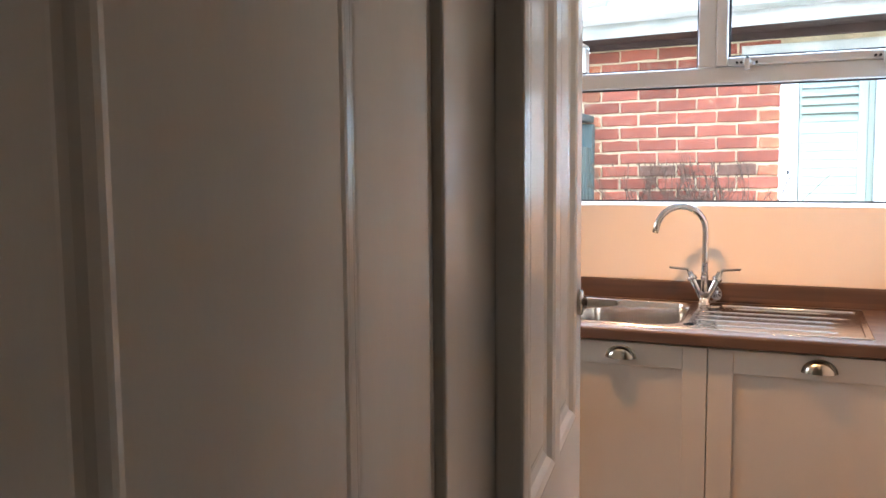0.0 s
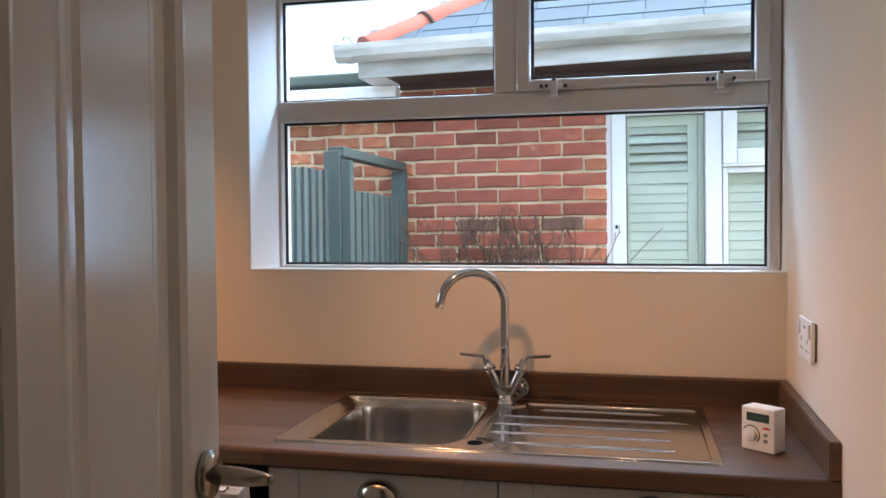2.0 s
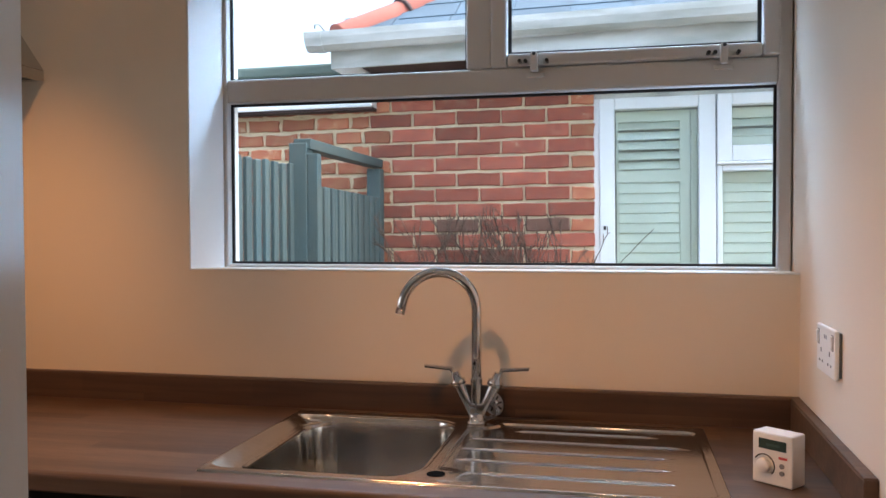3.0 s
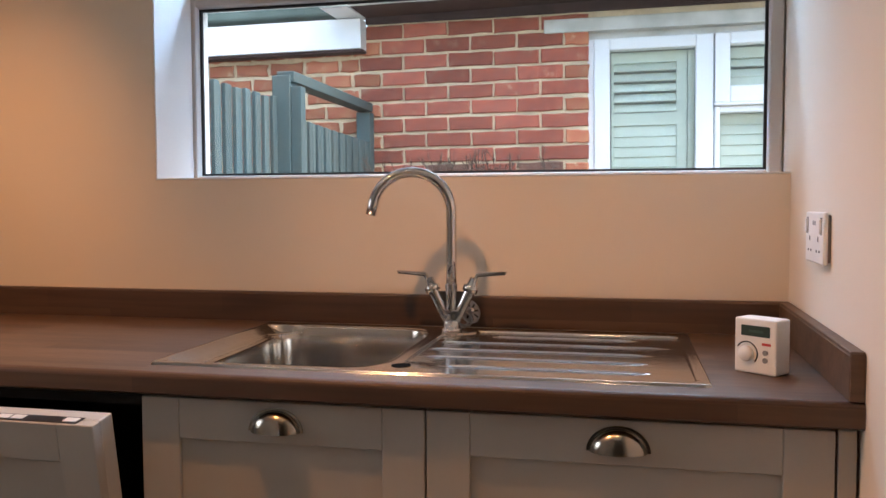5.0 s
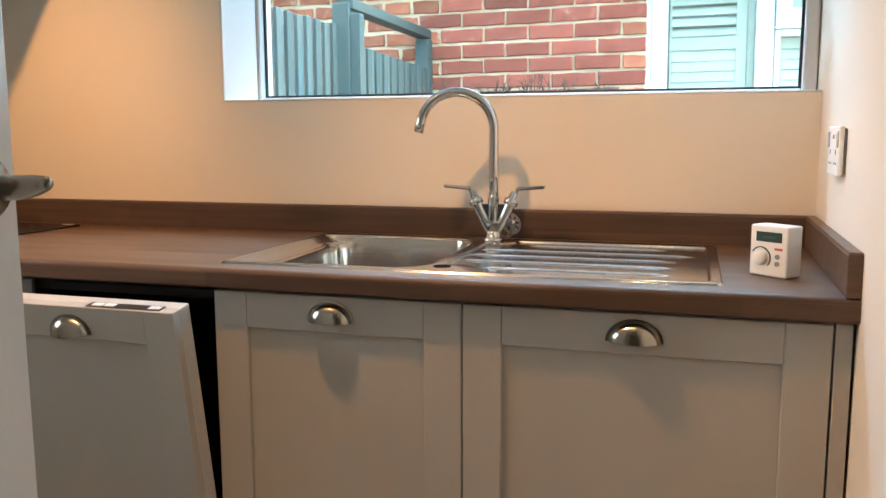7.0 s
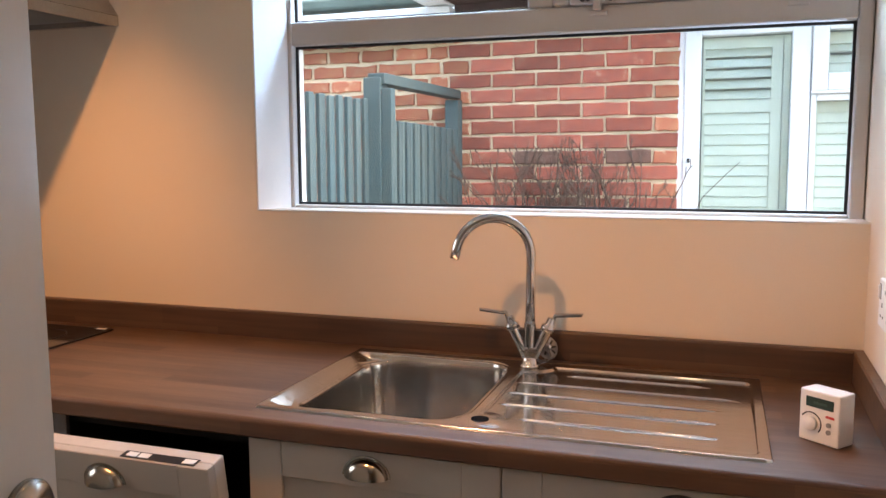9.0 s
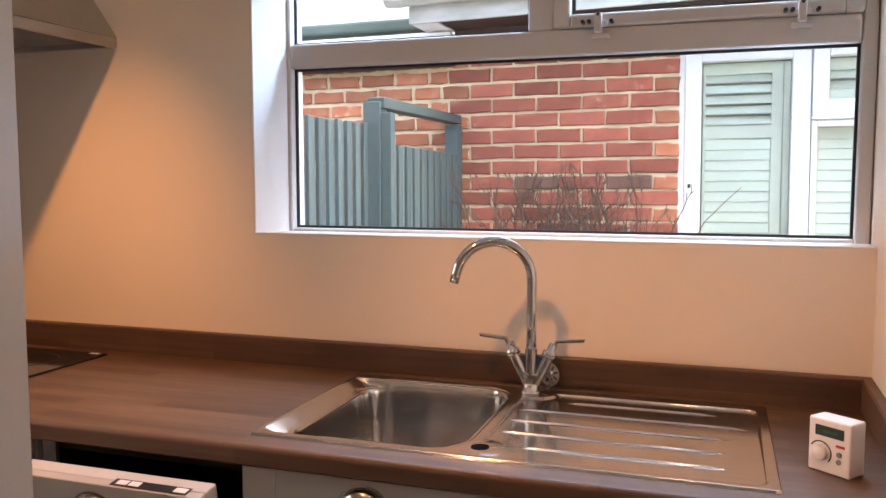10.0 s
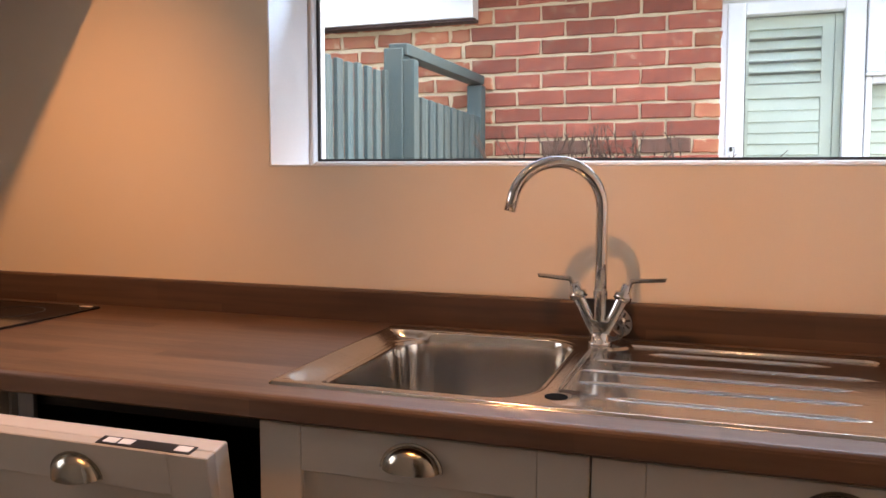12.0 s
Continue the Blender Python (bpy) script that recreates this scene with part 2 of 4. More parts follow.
LAMPGLASS = emitter("lamp_face", (1.0, 0.72, 0.42), 12.0)
DARKMETAL = material("galvanised_side", (0.30, 0.30, 0.31), 0.4, 0.8, vary=0.08)


# mesh helpers
def part(name, bm, mat, parent=None, label="", smooth=False):
    me = bpy.data.meshes.new(name)
    bm.to_mesh(me)
    bm.free()
    me.materials.append(mat)
    if smooth:
        for p in me.polygons:
            p.use_smooth = True
    ob = new(name, me)
    if parent is not None:
        ob.parent = parent
    if label:
        ob["label"] = label
    return ob


def thing(name, label, category, where=(0, 0, 0), group="", kind="", turn=0.0):
    ob = new(name)
    ob.empty_display_size = 0.05
    ob.matrix_basis = pose(*where, 0, 0, turn)
    return tagged(ob, label, category, group, kind)


def box(x0, x1, y0, y1, z0, z1, bevel=0.0, bm=None, seg=2):
    b = bmesh.new()
    bmesh.ops.create_cube(b, size=1.0)
    for v in b.verts:
        v.co = Vector(((x0 + x1) / 2 + v.co.x * (x1 - x0), (y0 + y1) / 2 + v.co.y * (y1 - y0), (z0 + z1) / 2 + v.co.z * (z1 - z0)))
    if bevel:
        bmesh.ops.bevel(b, geom=b.edges[:], offset=bevel, segments=seg, affect="EDGES", profile=0.5)
    if bm is None:
        return b
    merge(bm, b)
    return bm


def merge(bm, other, m=None):
    me = bpy.data.meshes.new("temp")
    if m is not None:
        other.transform(m)
    other.to_mesh(me)
    bm.from_mesh(me)
    other.free()
    bpy.data.meshes.remove(me)
    return bm


def tube(points, radii, sides=16, bm=None, cap=True):
    """A round bar along points, with a radius at each."""
    b = bmesh.new()
    rings = []
    up = None
    pts = [Vector(p) for p in points]
    for i, p in enumerate(pts):
        d = (pts[min(i + 1, len(pts) - 1)] - pts[max(i - 1, 0)]).normalized()
        if up is None:
            up = d.orthogonal().normalized()
        up = (up - d * up.dot(d)).normalized()
        side = d.cross(up)
        r = radii[i] if hasattr(radii, "__len__") else radii
        rings.append([b.verts.new(p + (up * math.cos(a) + side * math.sin(a)) * r) for a in (2 * math.pi * k / sides for k in range(sides))])
    for a, c in zip(rings, rings[1:]):
        for k in range(sides):
            b.faces.new((a[k], a[(k + 1) % sides], c[(k + 1) % sides], c[k]))
    if cap:
        b.faces.new(rings[0][::-1])
        b.faces.new(rings[-1])
    bmesh.ops.recalc_face_normals(b, faces=b.faces[:])
    if bm is None:
        return b
    return merge(bm, b)


def prism(profile, x0, x1, axis="x", bevel=0.0):
    """A closed outline drawn in the two other axes, pushed from x0 to x1 along axis."""
    b = bmesh.new()

    def at(p, w):
        return {"x": (w, p[0], p[1]), "y": (p[0], w, p[1]), "z": (p[0], p[1], w)}[axis]

    a = [b.verts.new(at(p, x0)) for p in profile]
    c = [b.verts.new(at(p, x1)) for p in profile]
    n = len(profile)
    for k in range(n):
        b.faces.new((a[k], a[(k + 1) % n], c[(k + 1) % n], c[k]))
    b.faces.new(a[::-1]), b.faces.new(c)
    bmesh.ops.recalc_face_normals(b, faces=b.faces[:])
    if bevel:
        bmesh.ops.bevel(b, geom=b.edges[:], offset=bevel, segments=2, affect="EDGES", profile=0.5)
    return b


def shade_by_angle(ob, degrees=35):
    for p in ob.data.polygons:
        p.use_smooth = True
    ob.data.set_sharp_from_angle(angle=radians(degrees))
    return ob


def setting(name, bm, mat, label, category):
    return tagged(part(name, bm, mat), label, category, kind="structure")


# the kitchen shell: right wall x = 0, window wall y = 0
CEIL_Z = 2.40
LEFT_X, FRONT_Y, HALL_Y = -3.1, -2.06, -2.22
SILL_Z, HEAD_Z, REV_L = 1.245, 2.10, -1.432
setting("floor", box(LEFT_X, 0.0, FRONT_Y, 0.0, -0.08, 0.0), VINYL, "grey-brown vinyl kitchen floor", "floor")
setting("floor_hall", box(-1.9, 0.6, -4.4, FRONT_Y, -0.08, -0.002), CARPET, "beige carpet on the hall floor", "floor")
setting("ceiling", box(LEFT_X, 0.0, FRONT_Y, 0.0, CEIL_Z, CEIL_Z + 0.1), CEIL, "plain white plastered kitchen ceiling", "ceiling")
setting("ceiling_hall", box(-1.9, 0.6, -4.4, FRONT_Y, CEIL_Z + 0.004, CEIL_Z + 0.1), CEIL, "plain white plastered hall ceiling", "ceiling")
wb = box(LEFT_X - 0.15, REV_L, 0, 0.26, -0.08, CEIL_Z + 0.1)
box(REV_L, 0.0, 0, 0.26, -0.08, SILL_Z, bm=wb)
box(REV_L, 0.0, 0, 0.26, HEAD_Z, CEIL_Z + 0.1, bm=wb)
setting("wall_north", wb, PAINT, "cream-white painted plaster wall round the window", "wall")
EAST_TURN = -0.9  # the side wall is a little out of square
we = box(0.0, 0.15, FRONT_Y, 0.26, -0.08, CEIL_Z + 0.1)
we.transform(pose(0, 0, 0, 0, 0, EAST_TURN))
setting("wall_east", we, PAINT, "cream-white painted plaster side wall", "wall")
# the closed niche in this wall only holds the added fill lamp
ww = box(LEFT_X - 0.15, LEFT_X, FRONT_Y, -1.75, -0.08, CEIL_Z + 0.1)
box(LEFT_X - 0.15, LEFT_X, -0.75, 0.0, -0.08, CEIL_Z + 0.1, bm=ww)
box(LEFT_X - 0.15, LEFT_X, -1.75, -0.75, -0.08, 1.0, bm=ww)
box(LEFT_X - 0.15, LEFT_X, -1.75, -0.75, 2.10, CEIL_Z + 0.1, bm=ww)
box(LEFT_X - 0.15, LEFT_X - 0.12, -1.75, -0.75, 1.0, 2.10, bm=ww)
setting("wall_west", ww, PAINT, "cream-white painted plaster end wall", "wall")
DOOR_L, DOOR_R, DOOR_H = -0.773, -0.002, 2.03
wf = box(LEFT_X - 0.15, DOOR_L, HALL_Y, FRONT_Y, -0.08, CEIL_Z + 0.1)
box(DOOR_L, DOOR_R, HALL_Y, FRONT_Y, DOOR_H + 0.03, CEIL_Z + 0.1, bm=wf)
box(DOOR_R, 0.75, HALL_Y, FRONT_Y, -0.08, CEIL_Z + 0.1, bm=wf)
setting("wall_south", wf, PAINT, "painted plaster wall with the doorway", "wall")
# closed niche at the far end, made for the added hall lamp
wv = box(-2.05, -1.9, -3.59, HALL_Y, -0.08, CEIL_Z + 0.1)
box(-2.05, -1.9, -4.4, -3.59, -0.08, 0.85, bm=wv)
box(-2.05, -1.9, -4.4, -3.59, 2.05, CEIL_Z + 0.1, bm=wv)
box(-2.05, -2.0, -4.4, -3.59, 0.85, 2.05, bm=wv)
setting("wall_hall_west", wv, PAINT, "painted plaster hall wall", "wall")
setting("wall_hall_east", box(0.6, 0.75, -4.4, HALL_Y, -0.08, CEIL_Z + 0.1), PAINT, "painted plaster hall wall", "wall")
wh = box(-2.05, 0.75, -4.55, -4.4, -0.08, CEIL_Z + 0.1)
setting("wall_hall_south", wh, PAINT, "painted plaster hall end wall", "wall")


# the window
def gasket_ring(x0, x1, z0, z1, y, w=0.006):
    b = box(x0, x1, y - 0.004, y + 0.004, z0, z0 + w)
    box(x0, x1, y - 0.004, y + 0.004, z1 - w, z1, bm=b)
    box(x0, x0 + w, y - 0.004, y + 0.004, z0 + w, z1 - w, bm=b)
    box(x1 - w, x1, y - 0.004, y + 0.004, z0 + w, z1 - w, bm=b)
    return b


def window():
    w = thing("window_1", "white plastic window with a fixed lower pane and two top lights", "window", kind="structure")
    y0, y1, bev = 0.088, 0.155, 0.005
    for name, dims in (
            ("frame_left", (REV_L, -1.369, y0, y1, SILL_Z, HEAD_Z)), ("frame_right", (-0.031, -0.001, y0, y1, SILL_Z, HEAD_Z)),
            ("frame_bottom", (-1.369, -0.031, y0, y1, SILL_Z, 1.257)), ("frame_top", (-1.369, -0.031, y0, y1, 2.022, HEAD_Z)),
            ("transom", (-1.369, -0.031, y0 - 0.002, y1, 1.670, 1.730)), ("mullion", (-0.742, -0.680, y0 - 0.001, y1, 1.730, 2.022))):
        part(name, box(*dims, bevel=bev), UPVC, w)
    for x0, x1, z0, z1, y in ((-1.369, -0.742, 1.730, 2.022, 0.118), (-1.369, -0.031, 1.257, 1.670, 0.118)):
        pane = part("pane", box(x0, x1, y + 0.003, y + 0.009, z0, z1), PANE, w)
        pane.visible_shadow = False
        part("gasket", gasket_ring(x0, x1, z0, z1, y - 0.004), GASKET, pane)
    for z, up in ((1.257, 1), (1.670, -1)):
        arc = [(-0.031 - 0.014 * (1 - math.sin(a)), z + up * 0.014 * (1 - math.cos(a))) for a in (math.pi / 2 * k / 6 for k in range(7))]
        part("corner_gasket", prism([(-0.031, z)] + arc, 0.1101, 0.1179, "y"), GASKET, w, "rounded black gasket corner")
    sash = part("sash", box(-0.680, -0.641, 0.074, 0.148, 1.731, 2.058, bevel=0.006), UPVC, w)
    part("sash_rail", box(-0.641, -0.066, 0.074, 0.148, 1.731, 1.761, bevel=0.006), UPVC, w)
    part("sash_rail", box(-0.641, -0.066, 0.074, 0.148, 1.984, 2.058, bevel=0.006), UPVC, w)
    part("sash_stile", box(-0.066, -0.028, 0.074, 0.148, 1.731, 2.058, bevel=0.006), UPVC, w)
    pane = part("pane", box(-0.641, -0.066, 0.112, 0.118, 1.761, 1.984), PANE, w)
    pane.visible_shadow = False
    part("gasket", gasket_ring(-0.641, -0.066, 1.761, 1.984, 0.104, 0.008), GASKET, pane)
    for x in (-0.575, -0.150):
        b = box(x - 0.022, x + 0.020, 0.064, 0.074, 1.729, 1.743, bevel=0.003)
        box(x - 0.009, x + 0.008, 0.056, 0.078, 1.715, 1.759, bevel=0.003, bm=b)
        box(x - 0.020, x + 0.022, 0.078, 0.086, 1.704, 1.715, bevel=0.002, bm=b)
        latch = part("latch", b, UPVC, w, "small white locking latch")
        for dx, dz in ((-0.034, 1.739), (-0.020, 1.739), (0.030, 1.738), (0.0, 1.755)):
            part("pin", tube([(x + dx, 0.052, dz), (x + dx, 0.072, dz)], 0.0045, 10), BLACK, latch)
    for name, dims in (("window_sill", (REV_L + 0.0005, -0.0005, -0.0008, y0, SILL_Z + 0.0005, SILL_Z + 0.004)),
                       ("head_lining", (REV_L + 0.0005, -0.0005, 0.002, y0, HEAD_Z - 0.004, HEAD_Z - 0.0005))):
        part(name, box(*dims, bevel=0.001, seg=1), REVEAL_DAYLIT, w, "window reveal, whitened for its daylight")
    part("reveal_lining", prism([(REV_L + 0.0005, 0.0005), (REV_L + 0.004, 0.0005), (-1.380, y0 - 0.001), (REV_L + 0.0005, y0 - 0.001)], SILL_Z + 0.004, HEAD_Z - 0.004, "z"), REVEAL_DAYLIT, w, "splayed window reveal, whitened for its daylight")
    part("outer_sill", prism([(0.155, 1.236), (0.155, 1.222), (0.330, 1.206), (0.330, 1.214)], REV_L, 0.0), UPVC, w)


window()


# the doorway and its open door
def doorway():
    d = thing("door_frame", "white gloss-painted door lining with a stop", "door frame", kind="structure")
    y0, y1 = HALL_Y - 0.012, FRONT_Y + 0.012
    part("jamb", box(DOOR_L, DOOR_L + 0.035, y0, y1, 0, DOOR_H, bevel=0.003), GLOSS, d)
    part("architrave", box(DOOR_L - 0.062, DOOR_L + 0.024, y0 - 0.018, y0 - 0.0005, 0, DOOR_H + 0.05, bevel=0.005), GLOSS, d)
    part("stop", box(DOOR_L + 0.035, DOOR_L + 0.072, -2.080, -2.058, 0, DOOR_H - 0.002, bevel=0.004), GLOSS, d)
    part("jamb", box(DOOR_R - 0.026, DOOR_R - 0.001, y0, y1, 0, DOOR_H, bevel=0.003), GLOSS, d)
    part("head", box(DOOR_L, DOOR_R - 0.001, y0, y1, DOOR_H, DOOR_H + 0.029, bevel=0.003), GLOSS, d)


def moulded_panel(x0, x1, z0, z1, y, depth, w):
    """A sunk panel with an ogee moulding round it, facing -y; y is the face that it is sunk from."""
    b = bmesh.new()
    steps = ((0.0, 0.0), (0.10, -0.06), (0.28, 0.20), (0.45, 0.75), (0.7, 1.0), (0.85, 1.0), (1.0, 0.8))
    rings = []
    for f, g in steps:
        i = f * w
        rings.append([b.verts.new(v) for v in ((x0 + i, y + depth * g, z0 + i), (x1 - i, y + depth * g, z0 + i), (x1 - i, y + depth * g, z1 - i), (x0 + i, y + depth * g, z1 - i))])
    for a, c in zip(rings, rings[1:]):
        for k in range(4):
            b.faces.new((a[k], a[(k + 1) % 4], c[(k + 1) % 4], c[k]))
    b.faces.new(rings[-1])
    return b


def panelled_leaf(width, height, thick, cols, rows, w=0.045, depth=0.012):
    """A panelled door leaf, hinge edge at x = 0, both faces moulded; x along the leaf."""
    leaf = bmesh.new()
    xs = [0.0] + [v for c in cols for v in c] + [width]
    for i in range(0, len(xs), 2):
        box(xs[i], xs[i + 1], -thick / 2, thick / 2, 0, height, bm=leaf)
    for c0, c1 in cols:
        zs = [0.0] + [v for r in rows for v in r] + [height]
        for i in range(0, len(zs), 2):
            box(c0, c1, -thick / 2, thick / 2, zs[i], zs[i + 1], bm=leaf)
        for r0, r1 in rows:
            merge(leaf, moulded_panel(c0, c1, r0, r1, -thick / 2, depth, w))
            merge(leaf, moulded_panel(c0, c1, r0, r1, -thick / 2, depth, w), pose((c0 + c1), 0, 0, 0, 0, 180))
    bmesh.ops.remove_doubles(leaf, verts=leaf.verts[:], dist=0.0003)
    bmesh.ops.recalc_face_normals(leaf, faces=leaf.faces[:])
    return leaf


def lever(parent, x, y, z, out):
    """A lever handle on a round rose; out: -1 or 1, the way that the face looks."""
    rose = part("rose", tube([(x, y, z), (x, y + out * 0.006, z), (x, y + out * 0.010, z)], [0.026, 0.026, 0.022], 32), NICKEL, parent, "satin nickel round rose", True)
    line = ((0.0, 0.008, 0.000, 0.0100), (0.0, 0.022, 0.000, 0.0102), (0.006, 0.038, 0.001, 0.0100), (0.014, 0.053, 0.003, 0.0090), (0.021, 0.066, 0.005, 0.0075), (0.027, 0.076, 0.007, 0.0058),
            (0.0300, 0.0800, 0.0078, 0.0042), (0.0310, 0.0815, 0.0080, 0.0015))
    b = tube([(x - u, y + out * v, z + 0.8 * w) for u, v, w, r in line], [r for u, v, w, r in line], 20)
    part("lever", b, NICKEL, rose, "polished lever handle", True)


HINGE, EDGE = Vector((-0.724, -2.044, 0.0)), Vector((-0.807, -1.358, 0.0))


def kitchen_door():
    turn = math.degrees(math.atan2(EDGE.y - HINGE.y, EDGE.x - HINGE.x))
    d = thing("door_1", "white gloss four-panel door standing open", "door", (HINGE.x, HINGE.y, 0.008), kind="structure", turn=turn)
    width = (EDGE - HINGE).length
    leaf = panelled_leaf(width, 1.98, 0.038, ((0.105, 0.345), (0.392, width - 0.072)), ((0.22, 0.72), (0.88, 1.86)), w=0.055, depth=0.014)
    leaf.transform(Matrix.Translation((0, 0.019, 0)))
    part("leaf", leaf, GLOSS, d)
    lever(d, width - 0.038, 0.0, 1.108, -1)
    lever(d, width - 0.038, 0.038, 1.108, 1)
    for z in (0.25, 1.75):
        part("hinge", tube([(-0.004, 0.0, z - 0.05), (-0.004, 0.0, z + 0.05)], 0.006, 12), NICKEL, d)


def hall_door():
    d = thing("door_2", "white panelled door standing open in the dim hall", "door", (-0.762, -2.252, 0.004), kind="structure", turn=-90)
    leaf = panelled_leaf(0.838, 2.02, 0.03, ((0.145, 0.455), (0.510, 0.745)), ((0.15, 1.90),), w=0.034, depth=-0.005)
    part("leaf", leaf, GLOSS, d)


doorway()
kitchen_door()
hall_door()


# base units under the window
FACE_Y, TOP_Z, CAB_TOP = -0.585, 0.915, 0.872


def shaker_front(parent, x0, x1, z0, z1, y, thick=0.020, stile=0.068, sunk=0.008, m=None, label=""):
    """A framed cabinet door; its outer face is at y, looking to -y. The sunk panel is the door, its stiles and rails are parts of it."""
    b = box(x0 + stile - 0.004, x1 - stile + 0.004, y + sunk, y + thick - 0.002, z0 + stile - 0.004, z1 - stile + 0.004)
    if m is not None:
        b.transform(m)
    d = part("door", b, SHAKER, parent, label)
    for name, dims in (("stile", (x0, x0 + stile, y, y + thick, z0, z1)), ("stile", (x1 - stile, x1, y, y + thick, z0, z1)),
                       ("rail", (x0 + stile, x1 - stile, y + 0.0004, y + thick, z1 - stile, z1)), ("rail", (x0 + stile, x1 - stile, y + 0.0004, y + thick, z0, z0 + stile))):
        b = box(*dims, bevel=0.0015, seg=1)
        if m is not None:
            b.transform(m)
        part(name, b, SHAKER, d)
    return d


def cup_handle(parent, x, y, z, w=0.084, h=0.035, out=0.026):
    """A half-dome cup pull with a flange, open below."""
    b = bmesh.new()
    nu, nv = 22, 9
    for shell in (1.0, 0.93):
        grid = []
        for i in range(nu + 1):
            a = math.pi * i / nu
            row = []
            for j in range(nv + 1):
                e = 0.5 * math.pi * j / nv
                row.append(b.verts.new((x + shell * w / 2 * math.cos(a) * math.cos(e * 0.96), y - shell * out * math.sin(e), z + shell * h * math.sin(a) * (math.cos(e) ** 0.75 if j < nv else 0.0))))
            grid.append(row)
        for i in range(nu):
            for j in range(nv):
                q = (grid[i][j], grid[i + 1][j], grid[i + 1][j + 1], grid[i][j + 1])
                b.faces.new(q if shell == 1.0 else q[::-1])
    for i in range(nu):
        a0, a1 = math.pi * i / nu, math.pi * (i + 1) / nu
        q = [(x + w / 2 * s * math.cos(a), y - 0.0025, z + h * s * math.sin(a)) for s, a in ((1.0, a0), (1.10, a0), (1.10, a1), (1.0, a1))]
        b.faces.new([b.verts.new(v) for v in q])
        q = [(x + w / 2 * 1.10 * math.cos(a), yy, z + h * 1.10 * math.sin(a)) for a, yy in ((a0, y - 0.0025), (a0, y), (a1, y), (a1, y - 0.0025))]
        b.faces.new([b.verts.new(v) for v in q])
    bmesh.ops.remove_doubles(b, verts=b.verts[:], dist=0.0002)
    return shade_by_angle(part("handle", b, NICKEL, parent, "satin nickel cup handle"), 50)


def base_unit(x0, x1, handle_x, label):
    c = thing("base_cabinet", label, "cabinet", ((x0 + x1) / 2, -0.30, 0.0), group="base units along the window wall")
    m = (x0 + x1) / 2
    b = box(x0 - m, x0 - m + 0.018, -0.262, 0.29, 0.10, CAB_TOP)
    box(x1 - m - 0.018, x1 - m, -0.262, 0.29, 0.10, CAB_TOP, bm=b)
    box(x0 - m + 0.018, x1 - m - 0.018, -0.262, 0.29, 0.10, 0.118, bm=b)
    box(x0 - m + 0.018, x1 - m - 0.018, 0.280, 0.29, 0.118, CAB_TOP, bm=b)
    part("body", b, CARCASS, c)
    part("plinth", box(x0 - m, x1 - m, -0.225, -0.207, 0, 0.10), SHAKER, c)
    d = shaker_front(c, x0 - m + 0.0015, x1 - m - 0.0015, 0.125, CAB_TOP - 0.002, FACE_Y + 0.30)
    cup_handle(d, handle_x - m, FACE_Y + 0.30, 0.823)


base_unit(-1.112, -0.626, -0.872, "putty-grey framed base cabinet under the sink bowl")
base_unit(-0.626, -0.040, -0.336, "putty-grey framed base cabinet under the drainer")
base_unit(-2.202, -1.602, -1.902, "putty-grey framed base cabinet under the hob")
base_unit(-3.09, -2.204, -2.63, "putty-grey framed base cabinet in the corner")
tagged(part("filler_strip", box(-0.038, -0.014, FACE_Y, FACE_Y + 0.02, 0.0, CAB_TOP, bevel=0.001, seg=1), SHAKER), "putty-grey filler strip against the side wall", "filler strip")


def dishwasher():
    x0, x1 = -1.600, -1.114
    d = thing("dishwasher", "integrated slimline dishwasher with its door ajar", "dishwasher", ((x0 + x1) / 2, -0.30, 0.0))
    m = (x0 + x1) / 2
    a, c = x0 - m, x1 - m
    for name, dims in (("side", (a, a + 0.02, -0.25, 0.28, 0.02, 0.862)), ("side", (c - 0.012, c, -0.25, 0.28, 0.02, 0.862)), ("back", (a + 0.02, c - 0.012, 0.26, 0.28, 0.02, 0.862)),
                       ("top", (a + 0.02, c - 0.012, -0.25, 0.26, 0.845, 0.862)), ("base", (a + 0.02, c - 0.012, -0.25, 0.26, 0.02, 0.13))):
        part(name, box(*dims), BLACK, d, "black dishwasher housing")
    part("bracket", box(a + 0.022, a + 0.055, -0.272, -0.262, 0.80, 0.868, bevel=0.001, seg=1), DARKMETAL, d, "galvanised fixing bracket")
    tilt = Matrix.Translation((0, FACE_Y + 0.30 + 0.02, 0.13)) @ pose(0, 0, 0, 9.0) @ Matrix.Translation((0, 0, -0.13))
    front = shaker_front(d, a + 0.002, c - 0.009, 0.13, 0.860, -0.020, stile=0.064, m=tilt, label="putty-grey framed door front")
    inner = box(a + 0.004, c - 0.010, 0.0005, 0.034, 0.15, 0.860, bevel=0.003)
    inner.transform(tilt)
    part("inner_door", inner, EDGE_PAINT, d, "cream-white inner door edge")
    for dims, mat, label in (((0.046, 0.204, -0.016, 0.006, 0.8602, 0.8612), BLACK, "dark control strip"), ((0.056, 0.078, -0.012, 0.002, 0.8613, 0.8622), WHITE, ""),
                             ((0.082, 0.104, -0.012, 0.002, 0.8613, 0.8622), WHITE, ""), ((0.176, 0.200, -0.012, 0.002, 0.8613, 0.8622), WHITE, "")):
        s = box(*dims)
        s.transform(tilt)
        part("control_strip" if mat is BLACK else "button", s, mat, d, label)
    h = cup_handle(front, 0.008, -0.020, 0.806)
    h.data.transform(tilt)


dishwasher()


